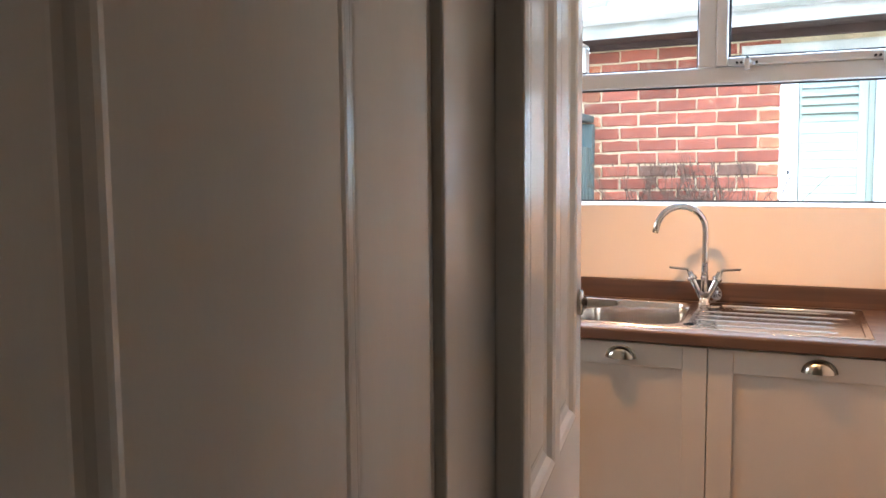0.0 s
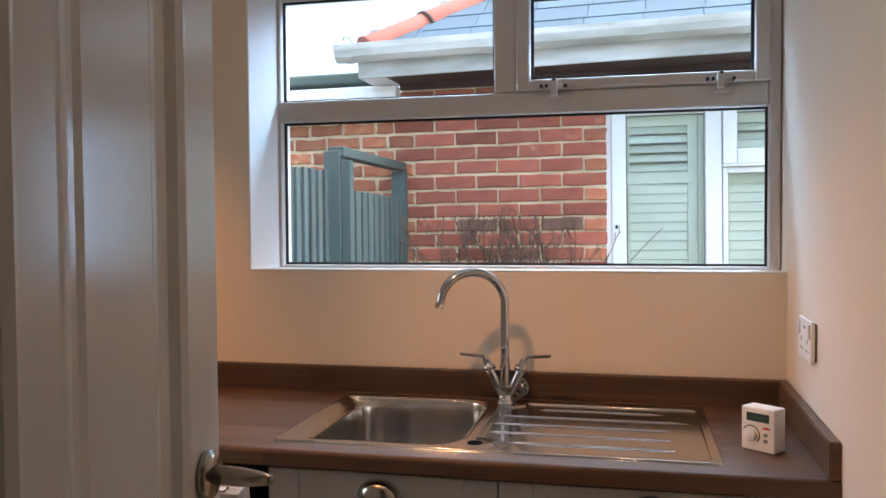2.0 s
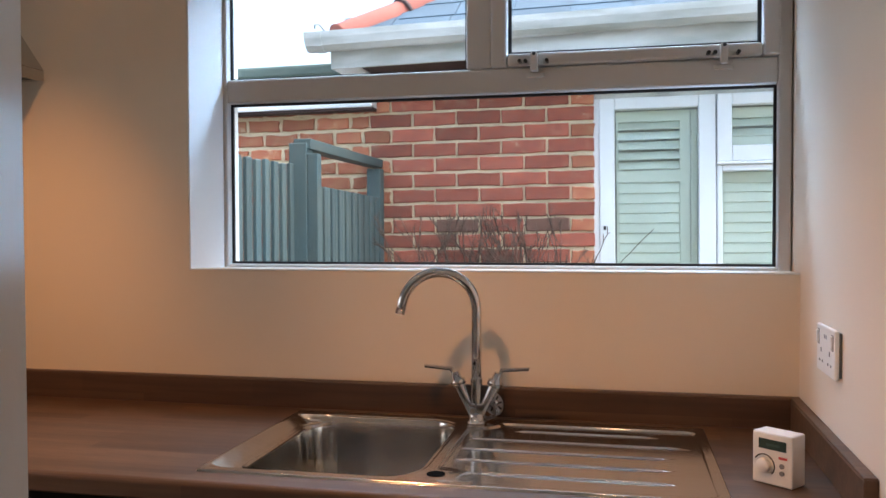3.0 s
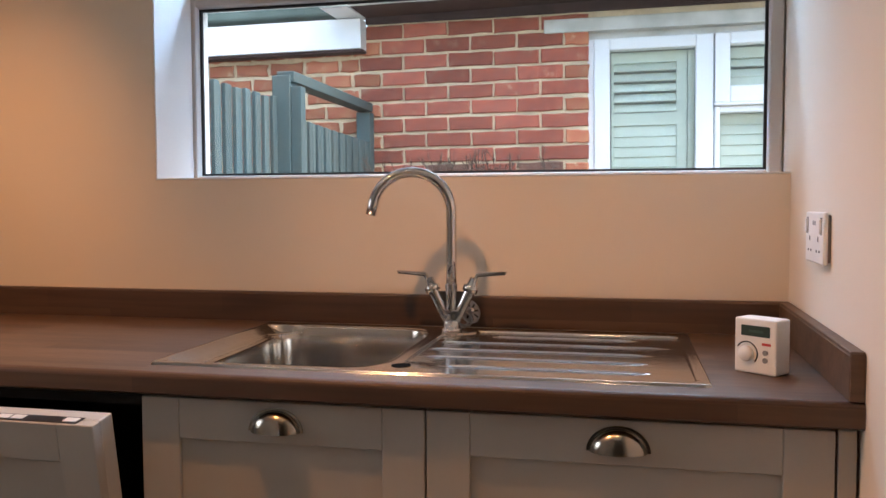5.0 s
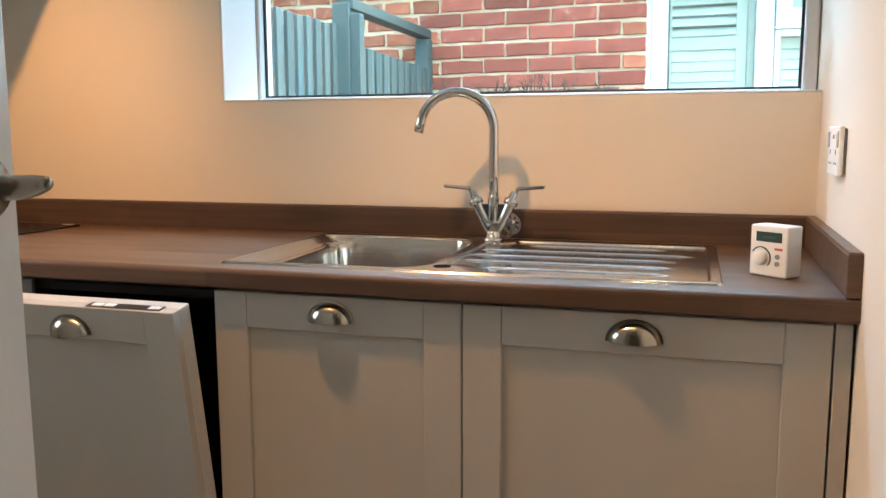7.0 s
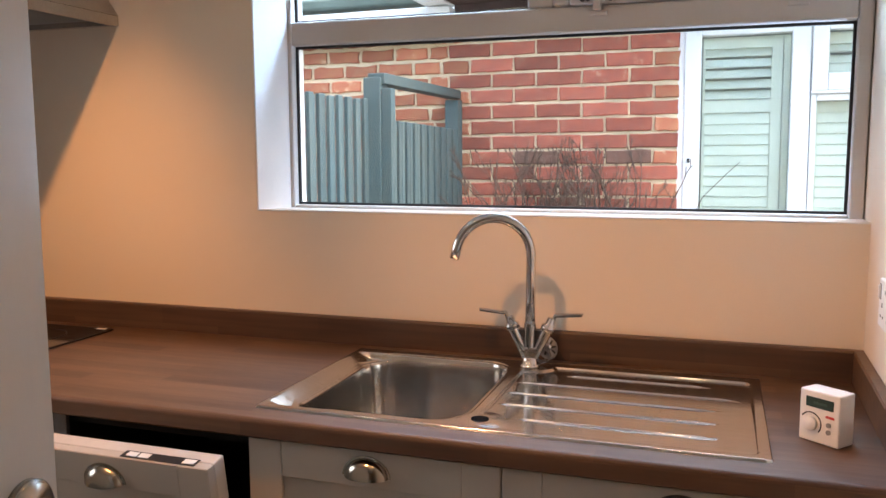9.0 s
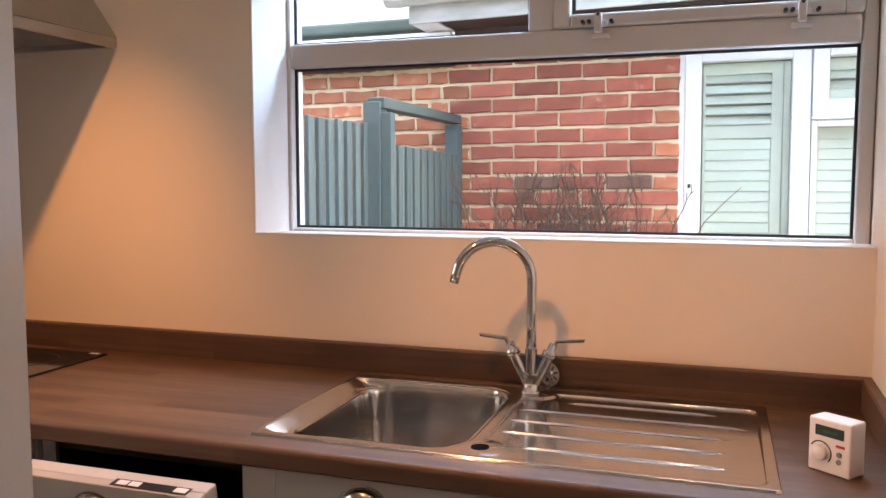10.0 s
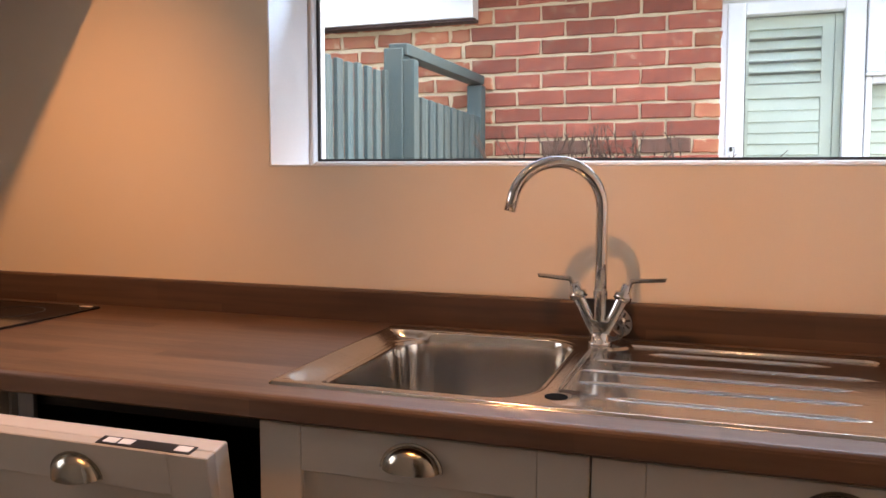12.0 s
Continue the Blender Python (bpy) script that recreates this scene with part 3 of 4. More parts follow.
# worktop, upstands
def worktop():
    hx0, hx1, hy0, hy1 = -1.103, -0.214, -0.534, -0.070
    yf = -0.606
    z0 = TOP_Z - 0.038
    b = bmesh.new()
    r = 0.010
    front = [(yf + r * (1 - math.cos(a)), TOP_Z - r * (1 - math.sin(a))) for a in (0, 0.4, 0.8, 1.2, math.pi / 2)]
    w = thing("worktop", "dark walnut stave-effect laminate worktop with rounded front edge", "worktop", (0, 0, 0))
    part("front_edge", prism([(hy0, z0), (yf + 0.004, z0), (yf, z0 + 0.004)] + front + [(hy0, TOP_Z)], LEFT_X, -0.001), WOOD, w)
    box(LEFT_X, -0.001, hy1, -0.001, z0, TOP_Z, bm=b)
    part("back_strip", b, WOOD, w)
    part("board", box(LEFT_X, hx0, hy0, hy1, z0, TOP_Z), WOOD, w)
    part("board", box(hx1, -0.001, hy0, hy1, z0, TOP_Z), WOOD, w)
    u = thing("upstand", "dark walnut-effect upstand along the window wall", "upstand", (-1.55, 0.0, TOP_Z))
    part("board", box(LEFT_X + 1.55, 1.549, -0.020, -0.001, 0.0, 0.0625), WOOD, u)
    part("top_edge", prism([(-0.001, 0.0625), (-0.020, 0.0625), (-0.0195, 0.0650), (-0.0175, 0.0675), (-0.015, 0.068), (-0.001, 0.068)], LEFT_X + 1.55, 1.549), WOOD, u)
    u = thing("upstand", "dark walnut-effect upstand along the side wall", "upstand", (0, 0, TOP_Z), turn=EAST_TURN)
    part("board", box(-0.021, -0.0005, -0.603, -0.0206, 0.0003, 0.0640, bevel=0.0015, seg=1), WOOD, u)
    part("top_edge", box(-0.0205, -0.0005, -0.6025, -0.0206, 0.0640, 0.0690, bevel=0.0022), WOOD, u)
    part("end_strip", box(-0.0205, -0.0008, -0.6045, -0.6030, 0.0006, 0.0665, bevel=0.0006, seg=1), WOOD, u)


worktop()


# sink
def sink():
    s = thing("sink", "stainless steel single-bowl sink with a ridged drainer", "sink", (-0.660, -0.300, TOP_Z))
    x0, x1, y0, y1 = -1.119, -0.200, -0.550, -0.058
    step = 0.0040
    xs = np.linspace(x0, x1, 2 * int((x1 - x0) / step) + 1)
    ys = np.linspace(y0, y1, 4 * int((y1 - y0) / step) + 1)
    X, Y = np.meshgrid(xs, ys, indexing="ij")

    def rounded(cx, cy, hw, hh, r):
        qx, qy = np.abs(X - cx) - (hw - r), np.abs(Y - cy) - (hh - r)
        return np.hypot(np.maximum(qx, 0), np.maximum(qy, 0)) + np.minimum(np.maximum(qx, qy), 0) - r

    def ease(v):
        v = np.clip(v, 0, 1)
        return v * v * (3 - 2 * v)

    edge = rounded((x0 + x1) / 2, (y0 + y1) / 2, (x1 - x0) / 2, (y1 - y0) / 2, 0.010)
    Z = np.full_like(X, 0.0034)
    Z += 0.0010 * np.exp(-((edge + 0.0045) / 0.0022) ** 2)
    Z -= 0.0036 * ease(1 + edge / 0.0030)
    bowl = rounded(-0.897, -0.304, 0.174, 0.212, 0.070)
    Z -= 0.0022 * ease(-(bowl - 0.010) / 0.004)
    Z -= 0.150 * ease((-bowl) / 0.017) + 0.010 * ease(-(bowl + 0.02) / 0.15)
    drain = rounded(-0.458, -0.311, 0.237, 0.220, 0.022)
    ledge = rounded(-0.690, -0.075, 0.058, 0.062, 0.050)
    flat = ease(-drain / 0.0035) * ease((bowl - 0.010) / 0.004) * ease(ledge / 0.012)
    Z -= 0.0045 * flat
    for k, yy in enumerate((-0.146, -0.224, -0.303, -0.380, -0.460)):
        start = (-0.600, -0.690, -0.697, -0.690, -0.630)[k]
        ends = ease((X - start) / 0.030) * ease(((-0.290, -0.238, -0.272, -0.274, -0.274)[k] - X) / 0.045)
        Z += 0.0034 * np.exp(-((Y - yy) / 0.0024) ** 2) * ends * flat
    Z -= 0.0014 * np.exp(-((X + 0.2215) / 0.0022) ** 2) * ease((Y + 0.516) / 0.006) * ease((-0.085 - Y) / 0.006)
    Z -= 0.015 * np.clip((X + 1.109) / 0.036, 0, 1) * ease((Y + 0.528) / 0.022) * ease((-0.090 - Y) / 0.010) * ease((-0.98 - X) / 0.05) * ease((bowl + 0.004) / 0.004)
    hole = ease((np.hypot(X + 0.690, Y + 0.492) - 0.018) / 0.05)
    Z = Z * hole + 0.0032 * (1 - hole)
    verts = np.stack([X + 0.660, Y + 0.300, Z], -1).reshape(-1, 3)
    nx, ny = X.shape
    i, j = np.meshgrid(np.arange(nx - 1), np.arange(ny - 1), indexing="ij")
    a = (i * ny + j).ravel()
    faces = np.stack([a, a + ny, a + ny + 1, a + 1], -1)
    me = bpy.data.meshes.new("basin")
    me.from_pydata(verts.tolist(), [], faces.tolist())
    me.materials.append(STEEL)
    for p in me.polygons:
        p.use_smooth = True
    ob = new("basin", me)
    ob.parent = s
    # flat black disc drawn for the dark inside of the round hole
    part("overflow_hole", tube([(-0.030, -0.190, 0.0010), (-0.030, -0.190, 0.0040)], 0.0165, 28), HOLE, s, "flat black disc in place of the round hole")
    b = tube([(-0.242, -0.022, -0.152), (-0.242, -0.022, -0.1475)], [0.042, 0.040], 28)
    part("waste", b, CHROME, s, "chrome waste outlet", True)


sink()


def mixer_tap():
    cx, cy, z = -0.685, -0.104, TOP_Z + 0.0028
    t = thing("mixer_tap", "chrome swan-neck mixer tap with two lever handles", "tap", (cx, cy, z))
    part("base", tube([(0, 0, 0), (0, 0, 0.006), (0, 0, 0.007), (0, 0, 0.020), (0, 0, 0.024)], [0.0225, 0.0225, 0.0175, 0.0165, 0.014], 28), CHROME, t, "", True)
    b = tube([(-0.006, 0, 0.016), (-0.040, 0, 0.088)], [0.0095, 0.0125], 20)
    tube([(0.006, 0, 0.016), (0.040, 0, 0.088)], [0.0095, 0.0125], 20, bm=b)
    merge(b, prism([(-0.008, 0.014), (0.008, 0.014), (0.020, 0.040), (0.030, 0.066), (0.022, 0.062), (0.0130, 0.046), (-0.0130, 0.046), (-0.022, 0.062), (-0.030, 0.066), (-0.020, 0.040)], -0.0105, 0.008, "y", bevel=0.002))
    tube([(0, 0, 0.022), (0, 0, 0.060), (0, 0, 0.100)], [0.0085, 0.0125, 0.0135], 24, bm=b)
    body = shade_by_angle(part("body", b, CHROME, t, "V-shaped chrome body"))
    # black plate paints the dark reflection in the hollow between the chrome arms
    part("dark_plate", prism([(-0.008, 0.020), (0.008, 0.020), (0.037, 0.084), (-0.037, 0.084)], -0.004, 0.009, "y"), BLACK, body, "black plate for the dark reflection between the arms")
    d = Vector((-0.163, -0.066, 0)).normalized()
    r, zc = 0.0825, 0.2510
    pts = [(0, 0, 0.075), (0, 0, 0.15), (0, 0, 0.21), (0, 0, zc)]
    for k in range(1, 21):
        a = math.pi * 0.94 * k / 20
        p = d * (r - r * math.cos(a)) + Vector((0, 0, zc + r * math.sin(a)))
        pts.append(tuple(p))
    drop = Vector(pts[-1]) - Vector(pts[-2])
    pts.append(tuple(Vector(pts[-1]) + drop.normalized() * 0.022))
    part("spout", tube(pts, 0.0112, 20), CHROME, t, "curved chrome spout", True)
    for s in (-1, 1):
        cap = part("cartridge", tube([(s * 0.038, 0, 0.084), (s * 0.0425, 0, 0.095), (s * 0.0435, 0, 0.0975), (s * 0.049, 0, 0.112)], [0.0165, 0.0165, 0.0115, 0.0095], 20), CHROME, t, "", True)
        blade = prism([(s * u, v) for u, v in ((0.044, 0.100), (0.051, 0.098), (0.058, 0.1155), (0.085, 0.1175), (0.1150, 0.1200), (0.1180, 0.1275), (0.085, 0.1255), (0.054, 0.1235))],
                      -0.0062, 0.0056, "y", bevel=0.0018)
        shade_by_angle(part("lever", blade, CHROME, cap, "slim flat chrome lever"))


mixer_tap()


def sink_plug():
    p = thing("sink_plug", "steel sink strainer plug with its chain behind the tap", "sink plug", (-0.640, -0.066, TOP_Z + 0.004))
    m = pose(-0.012, -0.002, 0.036, 66, 0, 48)
    b = tube([(0, 0, -0.006), (0, 0, 0.0), (0, 0, 0.002), (0, 0, 0.0024)], [0.018, 0.027, 0.026, 0.022], 28)
    b.transform(m)
    plug = part("strainer", b, DARKMETAL, p, "steel basket strainer", True)
    for k in range(8):
        b = box(0.010, 0.021, -0.0022, 0.0022, 0.0022, 0.0034, bevel=0.0005, seg=1)
        b.transform(m @ pose(0, 0, 0, 0, 0, 45 * k))
        part("slot", b, BLACK, plug)
    b = tube([(0, 0, 0.002), (0, 0, 0.010), (0, 0, 0.012)], [0.004, 0.006, 0.003], 14)
    b.transform(m)
    part("knob", b, CHROME, plug, "", True)
    pts = []
    for k in range(60):
        a = k * 0.42
        r = 0.017 + 0.003 * math.sin(k * 0.9)
        pts.append((-0.022 + r * math.cos(a) * 0.8 + 0.004 * math.sin(k * 0.3), -0.010 - 0.0002 * k, 0.022 + r * math.sin(a)))
    part("chain", tube(pts, 0.0016, 6), DARKMETAL, p, "thin ball chain", True)


sink_plug()


def thermostat():
    t = thing("thermostat", "white heating thermostat with a dial standing loose", "thermostat", (-0.127, -0.4320, TOP_Z), turn=-39)
    w, h, d = 0.072, 0.088, 0.042
    part("case", box(-w / 2, w / 2, 0, d, 0.0005, h, bevel=0.003), WHITE, t)
    part("screen", box(-0.024, 0.025, -0.0012, 0.002, 0.060, 0.077, bevel=0.0005, seg=1), LCD, t, "dark green display")
    part("screen_text", box(-0.010, 0.014, -0.0016, -0.0010, 0.066, 0.070), LCDTEXT, t)
    part("dial", tube([(-0.014, 0, 0.032), (-0.014, -0.006, 0.032), (-0.014, -0.0075, 0.032)], [0.0125, 0.0118, 0.0105], 28), WHITE, t, "round white dial", True)
    pts = [(-0.014 + 0.0185 * math.cos(a), -0.0003, 0.032 + 0.0185 * math.sin(a)) for a in (radians(-40 + 10 * k) for k in range(20))]
    part("scale", tube(pts, 0.0011, 6), BLACK, t, "printed dial scale")
    part("mark", box(0.012, 0.027, -0.0008, 0.001, 0.047, 0.051), RED, t, "small red printed mark")
    for z in (0.036, 0.024):
        part("button", tube([(0.018, 0, z), (0.018, -0.002, z)], 0.0042, 16), GREY, t, "small grey button")


thermostat()


def wall_socket():
    s = thing("wall_socket", "white double switched wall socket on the side wall", "socket", (-0.0048, -0.308, 1.127), turn=EAST_TURN)
    # the grey of this box holds the shade on the plate's side
    part("back_box", box(-0.005, 0.0, -0.068, 0.068, -0.039, 0.039, bevel=0.002), GREY, s, "plate side, grey for its shade")
    part("plate", box(-0.013, -0.005, -0.0715, 0.0715, -0.043, 0.043, bevel=0.003), WHITE, s)
    for side in (-1, 1):
        y = side * 0.055
        part("rocker_gap", box(-0.0136, -0.0126, y - 0.0075, y + 0.0075, 0.006, 0.034), GREY, s)
        part("rocker", box(-0.0170, -0.011, y - 0.0055, y + 0.0055, 0.008, 0.032, bevel=0.002), WHITE, s, "white rocker switch")
        for dy, z, hw, hh in ((0, -0.002, 0.0022, 0.004), (-0.011, -0.022, 0.0034, 0.0020), (0.011, -0.022, 0.0034, 0.0020)):
            y = side * 0.033 + dy
            part("slot", box(-0.0136, -0.0110, y - hw, y + hw, z - hh, z + hh), BLACK, s, "dark pin slot")
        part("mark", box(-0.0134, -0.0120, side * 0.007 - 0.0045, side * 0.007 + 0.0045, 0.021, 0.028), GREY, s, "small printed mark")


wall_socket()


def hob():
    h = thing("hob", "black glass ceramic hob set into the worktop", "hob", (-2.135, -0.320, TOP_Z))
    part("glass", box(-0.290, 0.290, -0.250, 0.250, 0.0004, 0.0056, bevel=0.0018), HOBGLASS, h)
    for x, y, r in ((-0.15, 0.12, 0.09), (0.15, 0.12, 0.075), (-0.15, -0.12, 0.075), (0.15, -0.12, 0.09)):
        pts = [(x + r * math.cos(a), y + r * math.sin(a), 0.0058) for a in (2 * math.pi * k / 40 for k in range(41))]
        part("zone_ring", tube(pts, 0.0008, 6, cap=False), BLACK, h)
    part("label", box(0.245, 0.275, 0.232, 0.244, 0.0056, 0.0062), WHITE, h, "small white sticker")


hob()


def cooker_hood():
    h = thing("cooker_hood", "brushed steel chimney cooker hood over the hob", "cooker hood", (-2.137, 0.0, 1.732))
    w, d = 0.300, 0.48
    b = box(-w, w, -d, -d + 0.02, 0, 0.026, bevel=0.002)
    box(-w, -w + 0.02, -d + 0.02, -0.001, 0, 0.026, bevel=0.002, bm=b)
    box(w - 0.02, w, -d + 0.02, -0.001, 0, 0.026, bevel=0.002, bm=b)
    box(-w + 0.02, w - 0.02, -0.02, -0.001, 0, 0.026, bm=b)
    part("rim", b, STEEL, h)
    part("filter", box(-w + 0.02, w - 0.02, -d + 0.02, -0.02, 0.014, 0.018), DARKMETAL, h, "metal grease filter")
    part("glass_edge", box(w - 0.025, w - 0.021, -d + 0.02, -0.02, 0.004, 0.012), material("green_glass_edge", (0.06, 0.25, 0.22), 0.1, bump=0.0), h, "green glass edge")
    b = bmesh.new()
    low = [b.verts.new(v) for v in ((-w, -d, 0.026), (w, -d, 0.026), (w, -0.001, 0.026), (-w, -0.001, 0.026))]
    top = [b.verts.new(v) for v in ((-0.11, -0.24, 0.30), (0.11, -0.24, 0.30), (0.11, -0.001, 0.30), (-0.11, -0.001, 0.30))]
    for k in range(4):
        b.faces.new((low[k], low[(k + 1) % 4], top[(k + 1) % 4], top[k]))
    b.faces.new(low[::-1]), b.faces.new(top)
    part("canopy", b, STEEL, h)
    part("chimney", box(-0.11, 0.11, -0.24, -0.001, 0.30, CEIL_Z - 1.732, bevel=0.001, seg=1), STEEL, h)


cooker_hood()


def ceiling_spots():
    for (x, y, z), aim, cone, power in SPOTS:
        c = thing("ceiling_spot", "warm white round ceiling spotlight", "spotlight", (x, y, CEIL_Z), group="ceiling spotlights")
        part("housing", tube([(0, 0, 0), (0, 0, -0.012), (0, 0, -0.06), (0, 0, -0.062)], [0.045, 0.045, 0.038, 0.034], 28), NICKEL, c, "", True)
        part("lens", tube([(0, 0, -0.062), (0, 0, -0.064)], 0.030, 24), LAMPGLASS, c, "glowing warm lens")


ceiling_spots()


# outside: ground, neighbour's house, fence, shrub
NY = 2.52
setting("ground", box(-500, 500, -500, 600, -0.25, -0.15), SOIL, "dull garden ground between the houses", "ground")


def neighbour_house():
    n = thing("house", "neighbouring red brick house with slate roof and white gutter", "house", (-0.984, NY, -0.15))
    n.matrix_basis = pose(-0.984, NY, -0.15, 0, -0.5, 0)
    ox, oz = 1.0, 0.15
    wall = box(-4.0 + ox, -1.690 + ox, 0.012, 0.25, 0, 2.08 + oz)
    box(-1.690 + ox, -0.522 + ox, 0.012, 0.25, 0, 2.215 + oz, bm=wall)
    box(-0.522 + ox, 1.4 + ox, 0.012, 0.25, 0, 0.95 + oz, bm=wall)
    box(-0.522 + ox, 1.4 + ox, 0.012, 0.25, 2.122 + oz, 2.215 + oz, bm=wall)
    box(1.4 + ox, 5.0 + ox, 0.012, 0.25, 0, 2.215 + oz, bm=wall)
    w = part("wall", wall, MORTAR, n, "lime mortar wall behind red bricks")
    part("room", box(-0.7 + ox, 1.5 + ox, 0.6, 0.65, 0.5 + oz, 2.2 + oz), NROOM, n)
    # window
    win = part("window", box(-0.522 + ox, -0.490 + ox, 0.03, 0.11, 0.95 + oz, 2.016 + oz, bevel=0.004), NWHITE, n, "white casement window with pale green shutters")
    bars = ((-0.490, -0.410, 0.02, 0.09, 0.95, 2.016), (-0.410, 0.010, 0.02, 0.09, 1.957, 2.016), (0.010, 0.096, 0.02, 0.09, 0.95, 2.016), (0.100, 0.172, 0.005, 0.08, 1.672, 2.016),
            (0.172, 0.64, 0.005, 0.08, 1.672, 1.752), (0.172, 0.64, 0.005, 0.08, 1.957, 2.016), (0.096, 0.64, -0.004, 0.07, 1.656, 1.671), (0.100, 0.126, 0.02, 0.09, 0.95, 1.655),
            (0.126, 0.64, 0.02, 0.09, 1.623, 1.655), (0.64, 0.72, 0.02, 0.09, 0.95, 2.016), (0.72, 1.40, 0.03, 0.09, 0.95, 2.016), (-0.522, 1.4, -0.03, 0.10, 0.90, 0.95))
    for x0, x1, y0, y1, z0, z1 in bars:
        part("bar", box(x0 + ox, x1 + ox, y0, y1, z0 + oz, z1 + oz, bevel=0.006), NWHITE, win)
    for x0, x1, z0, z1 in ((-0.410, 0.010, 0.95, 1.957), (0.172, 0.64, 1.752, 1.957), (0.126, 0.64, 0.95, 1.623)):
        p = part("pane", box(x0 + ox, x1 + ox, 0.052, 0.057, z0 + oz, z1 + oz), OLDPANE, win)
        p.visible_shadow = False
    part("lintel", box(-0.740 + ox, 1.5 + ox, -0.012, 0.22, 2.052 + oz, 2.120 + oz, bevel=0.004), CONCRETE, n, "weathered white painted concrete lintel")
    part("head_board", box(-0.520 + ox, 1.4 + ox, 0.050, 0.11, 2.0165 + oz, 2.0515 + oz), CONCRETE, n)
    part("catch", box(-0.470 + ox, -0.456 + ox, 0.008, 0.022, 1.330 + oz, 1.352 + oz, bevel=0.003), BLACK, win, "small black window catch")
    # shutters
    for x0, x1, z0, z1, opened in ((-0.403, 0.0085, 0.95, 1.952, 5), (0.174, 0.64, 1.757, 1.952, 4), (0.129, 0.64, 0.95, 1.621, 0)):
        sh = part("shutter", box(x0 + ox, x0 + 0.012 + ox, 0.10, 0.125, z0 + oz, z1 + oz), SHUTTER, n, "pale green louvred shutter")
        part("stile", box(x1 - 0.085 + ox, x1 - 0.035 + ox, 0.10, 0.125, z0 + oz, z1 + oz), SHUTTER, sh)
        part("stile", box(x1 - 0.031 + ox, x1 + ox, 0.10, 0.125, z0 + oz, z1 + oz), SHUTTER, sh)
        part("rail", box(x0 + 0.012 + ox, x1 - 0.085 + ox, 0.10, 0.125, z1 - 0.052 + oz, z1 + oz), SHUTTER, sh)
        part("rail", box(x0 + 0.012 + ox, x1 - 0.085 + ox, 0.102, 0.125, z0 + oz, z0 + 0.05 + oz), SHUTTER, sh)
        z, k = z1 - 0.074, 0
        while z > z0 + 0.03:
            slat = box(x0 + 0.012 + ox, x1 - 0.086 + ox, -0.004, 0.004, -0.029, 0.029, bevel=0.002, seg=1)
            slat.transform(pose(0, 0.113, z + oz, -44 if k < opened else -11))
            part("slat", slat, SHUTTER, sh)
            z -= 0.0525
            k += 1
            if k == opened:
                part("mid_rail", box(x0 + 0.012 + ox, x1 - 0.085 + ox, 0.10, 0.124, z - 0.036 + oz, z + 0.026 + oz), SHUTTER, sh)
                z -= 0.066
    # eaves, sloping a little more than the courses
    eaves = Matrix.Translation((-0.4 + ox, 0, 2.274 + oz)) @ pose(0, 0, 0, 0, -0.75, 0) @ Matrix.Translation((0.4 - ox, 0, -2.25 - oz))
    soffit = part("soffit", box(-1.690 + ox, 5.0 + ox, -0.313, 0.0, 2.178 + oz, 2.192 + oz), SOFFIT, n, "dark stained soffit board")
    part("wall_plate", box(-1.690 + ox, 5.0 + ox, -0.020, 0.004, 2.152 + oz, 2.214 + oz), SOFFIT, n)
    fascia = part("fascia", box(-1.838 + ox, 5.0 + ox, -0.335, -0.315, 2.170 + oz, 2.306 + oz, bevel=0.004), GUTTER, n, "white weathered fascia board")
    box_end = part("box_end", box(-1.835 + ox, -1.692 + ox, -0.313, 0.0, 2.171 + oz, 2.302 + oz, bevel=0.003), NWHITE, n, "white boxed eaves end")
    prof = [(y, 2.247 + (z - 2.272) * 0.80) for y, z in ((-0.335, 2.375), (-0.338, 2.345), (-0.352, 2.300), (-0.385, 2.272), (-0.42, 2.272), (-0.452, 2.300), (-0.466, 2.345), (-0.470, 2.382), (-0.462, 2.382), (-0.458, 2.345), (-0.445, 2.305),
            (-0.418, 2.282), (-0.388, 2.282), (-0.358, 2.305), (-0.346, 2.345), (-0.343, 2.375))]
    g = part("gutter", prism([(y, z + oz) for y, z in prof], -1.92 + ox, 5.0 + ox), GUTTER, n, "white plastic gutter with grey lichen")
    part("end_cap", prism([(y, z + oz) for y, z in prof[:8]], -1.93 + ox, -1.92 + ox), GUTTER, g)
    for x in (-1.86, -1.10, -0.34, 0.42):
        part("bracket", prism([(y * 1.0 - 0.003 * (1 if y < -0.4 else -1), z - 0.004 + oz) for y, z in prof], x - 0.02 + ox, x + 0.02 + ox), GUTTER, g)
    # roof plane: hip rises from the left corner, the pitch rises away
    pitch = math.tan(radians(33))
    y0, z0 = -0.42, 2.301
    r = bmesh.new()
    xs0, yd = -1.87, 3.4
    corner, far = (xs0 + ox, y0, z0 + oz - 0.012), (5.0 + ox, y0, z0 + oz - 0.012)
    top_l, top_r = (xs0 + yd + ox, y0 + yd, z0 + oz - 0.012 + yd * pitch), (5.0 + ox, y0 + yd, z0 + oz - 0.012 + yd * pitch)
    r.faces.new([r.verts.new(v) for v in (corner, far, top_r, top_l)])
    bmesh.ops.solidify(r, geom=r.faces[:], thickness=0.02)
    roof = part("roof", r, SLATE, n, "blue-grey slate roof")
    slope = math.hypot(1, pitch)
    up = Vector((0, 1, pitch)).normalized()
    slate_me = {}
    rows = 9
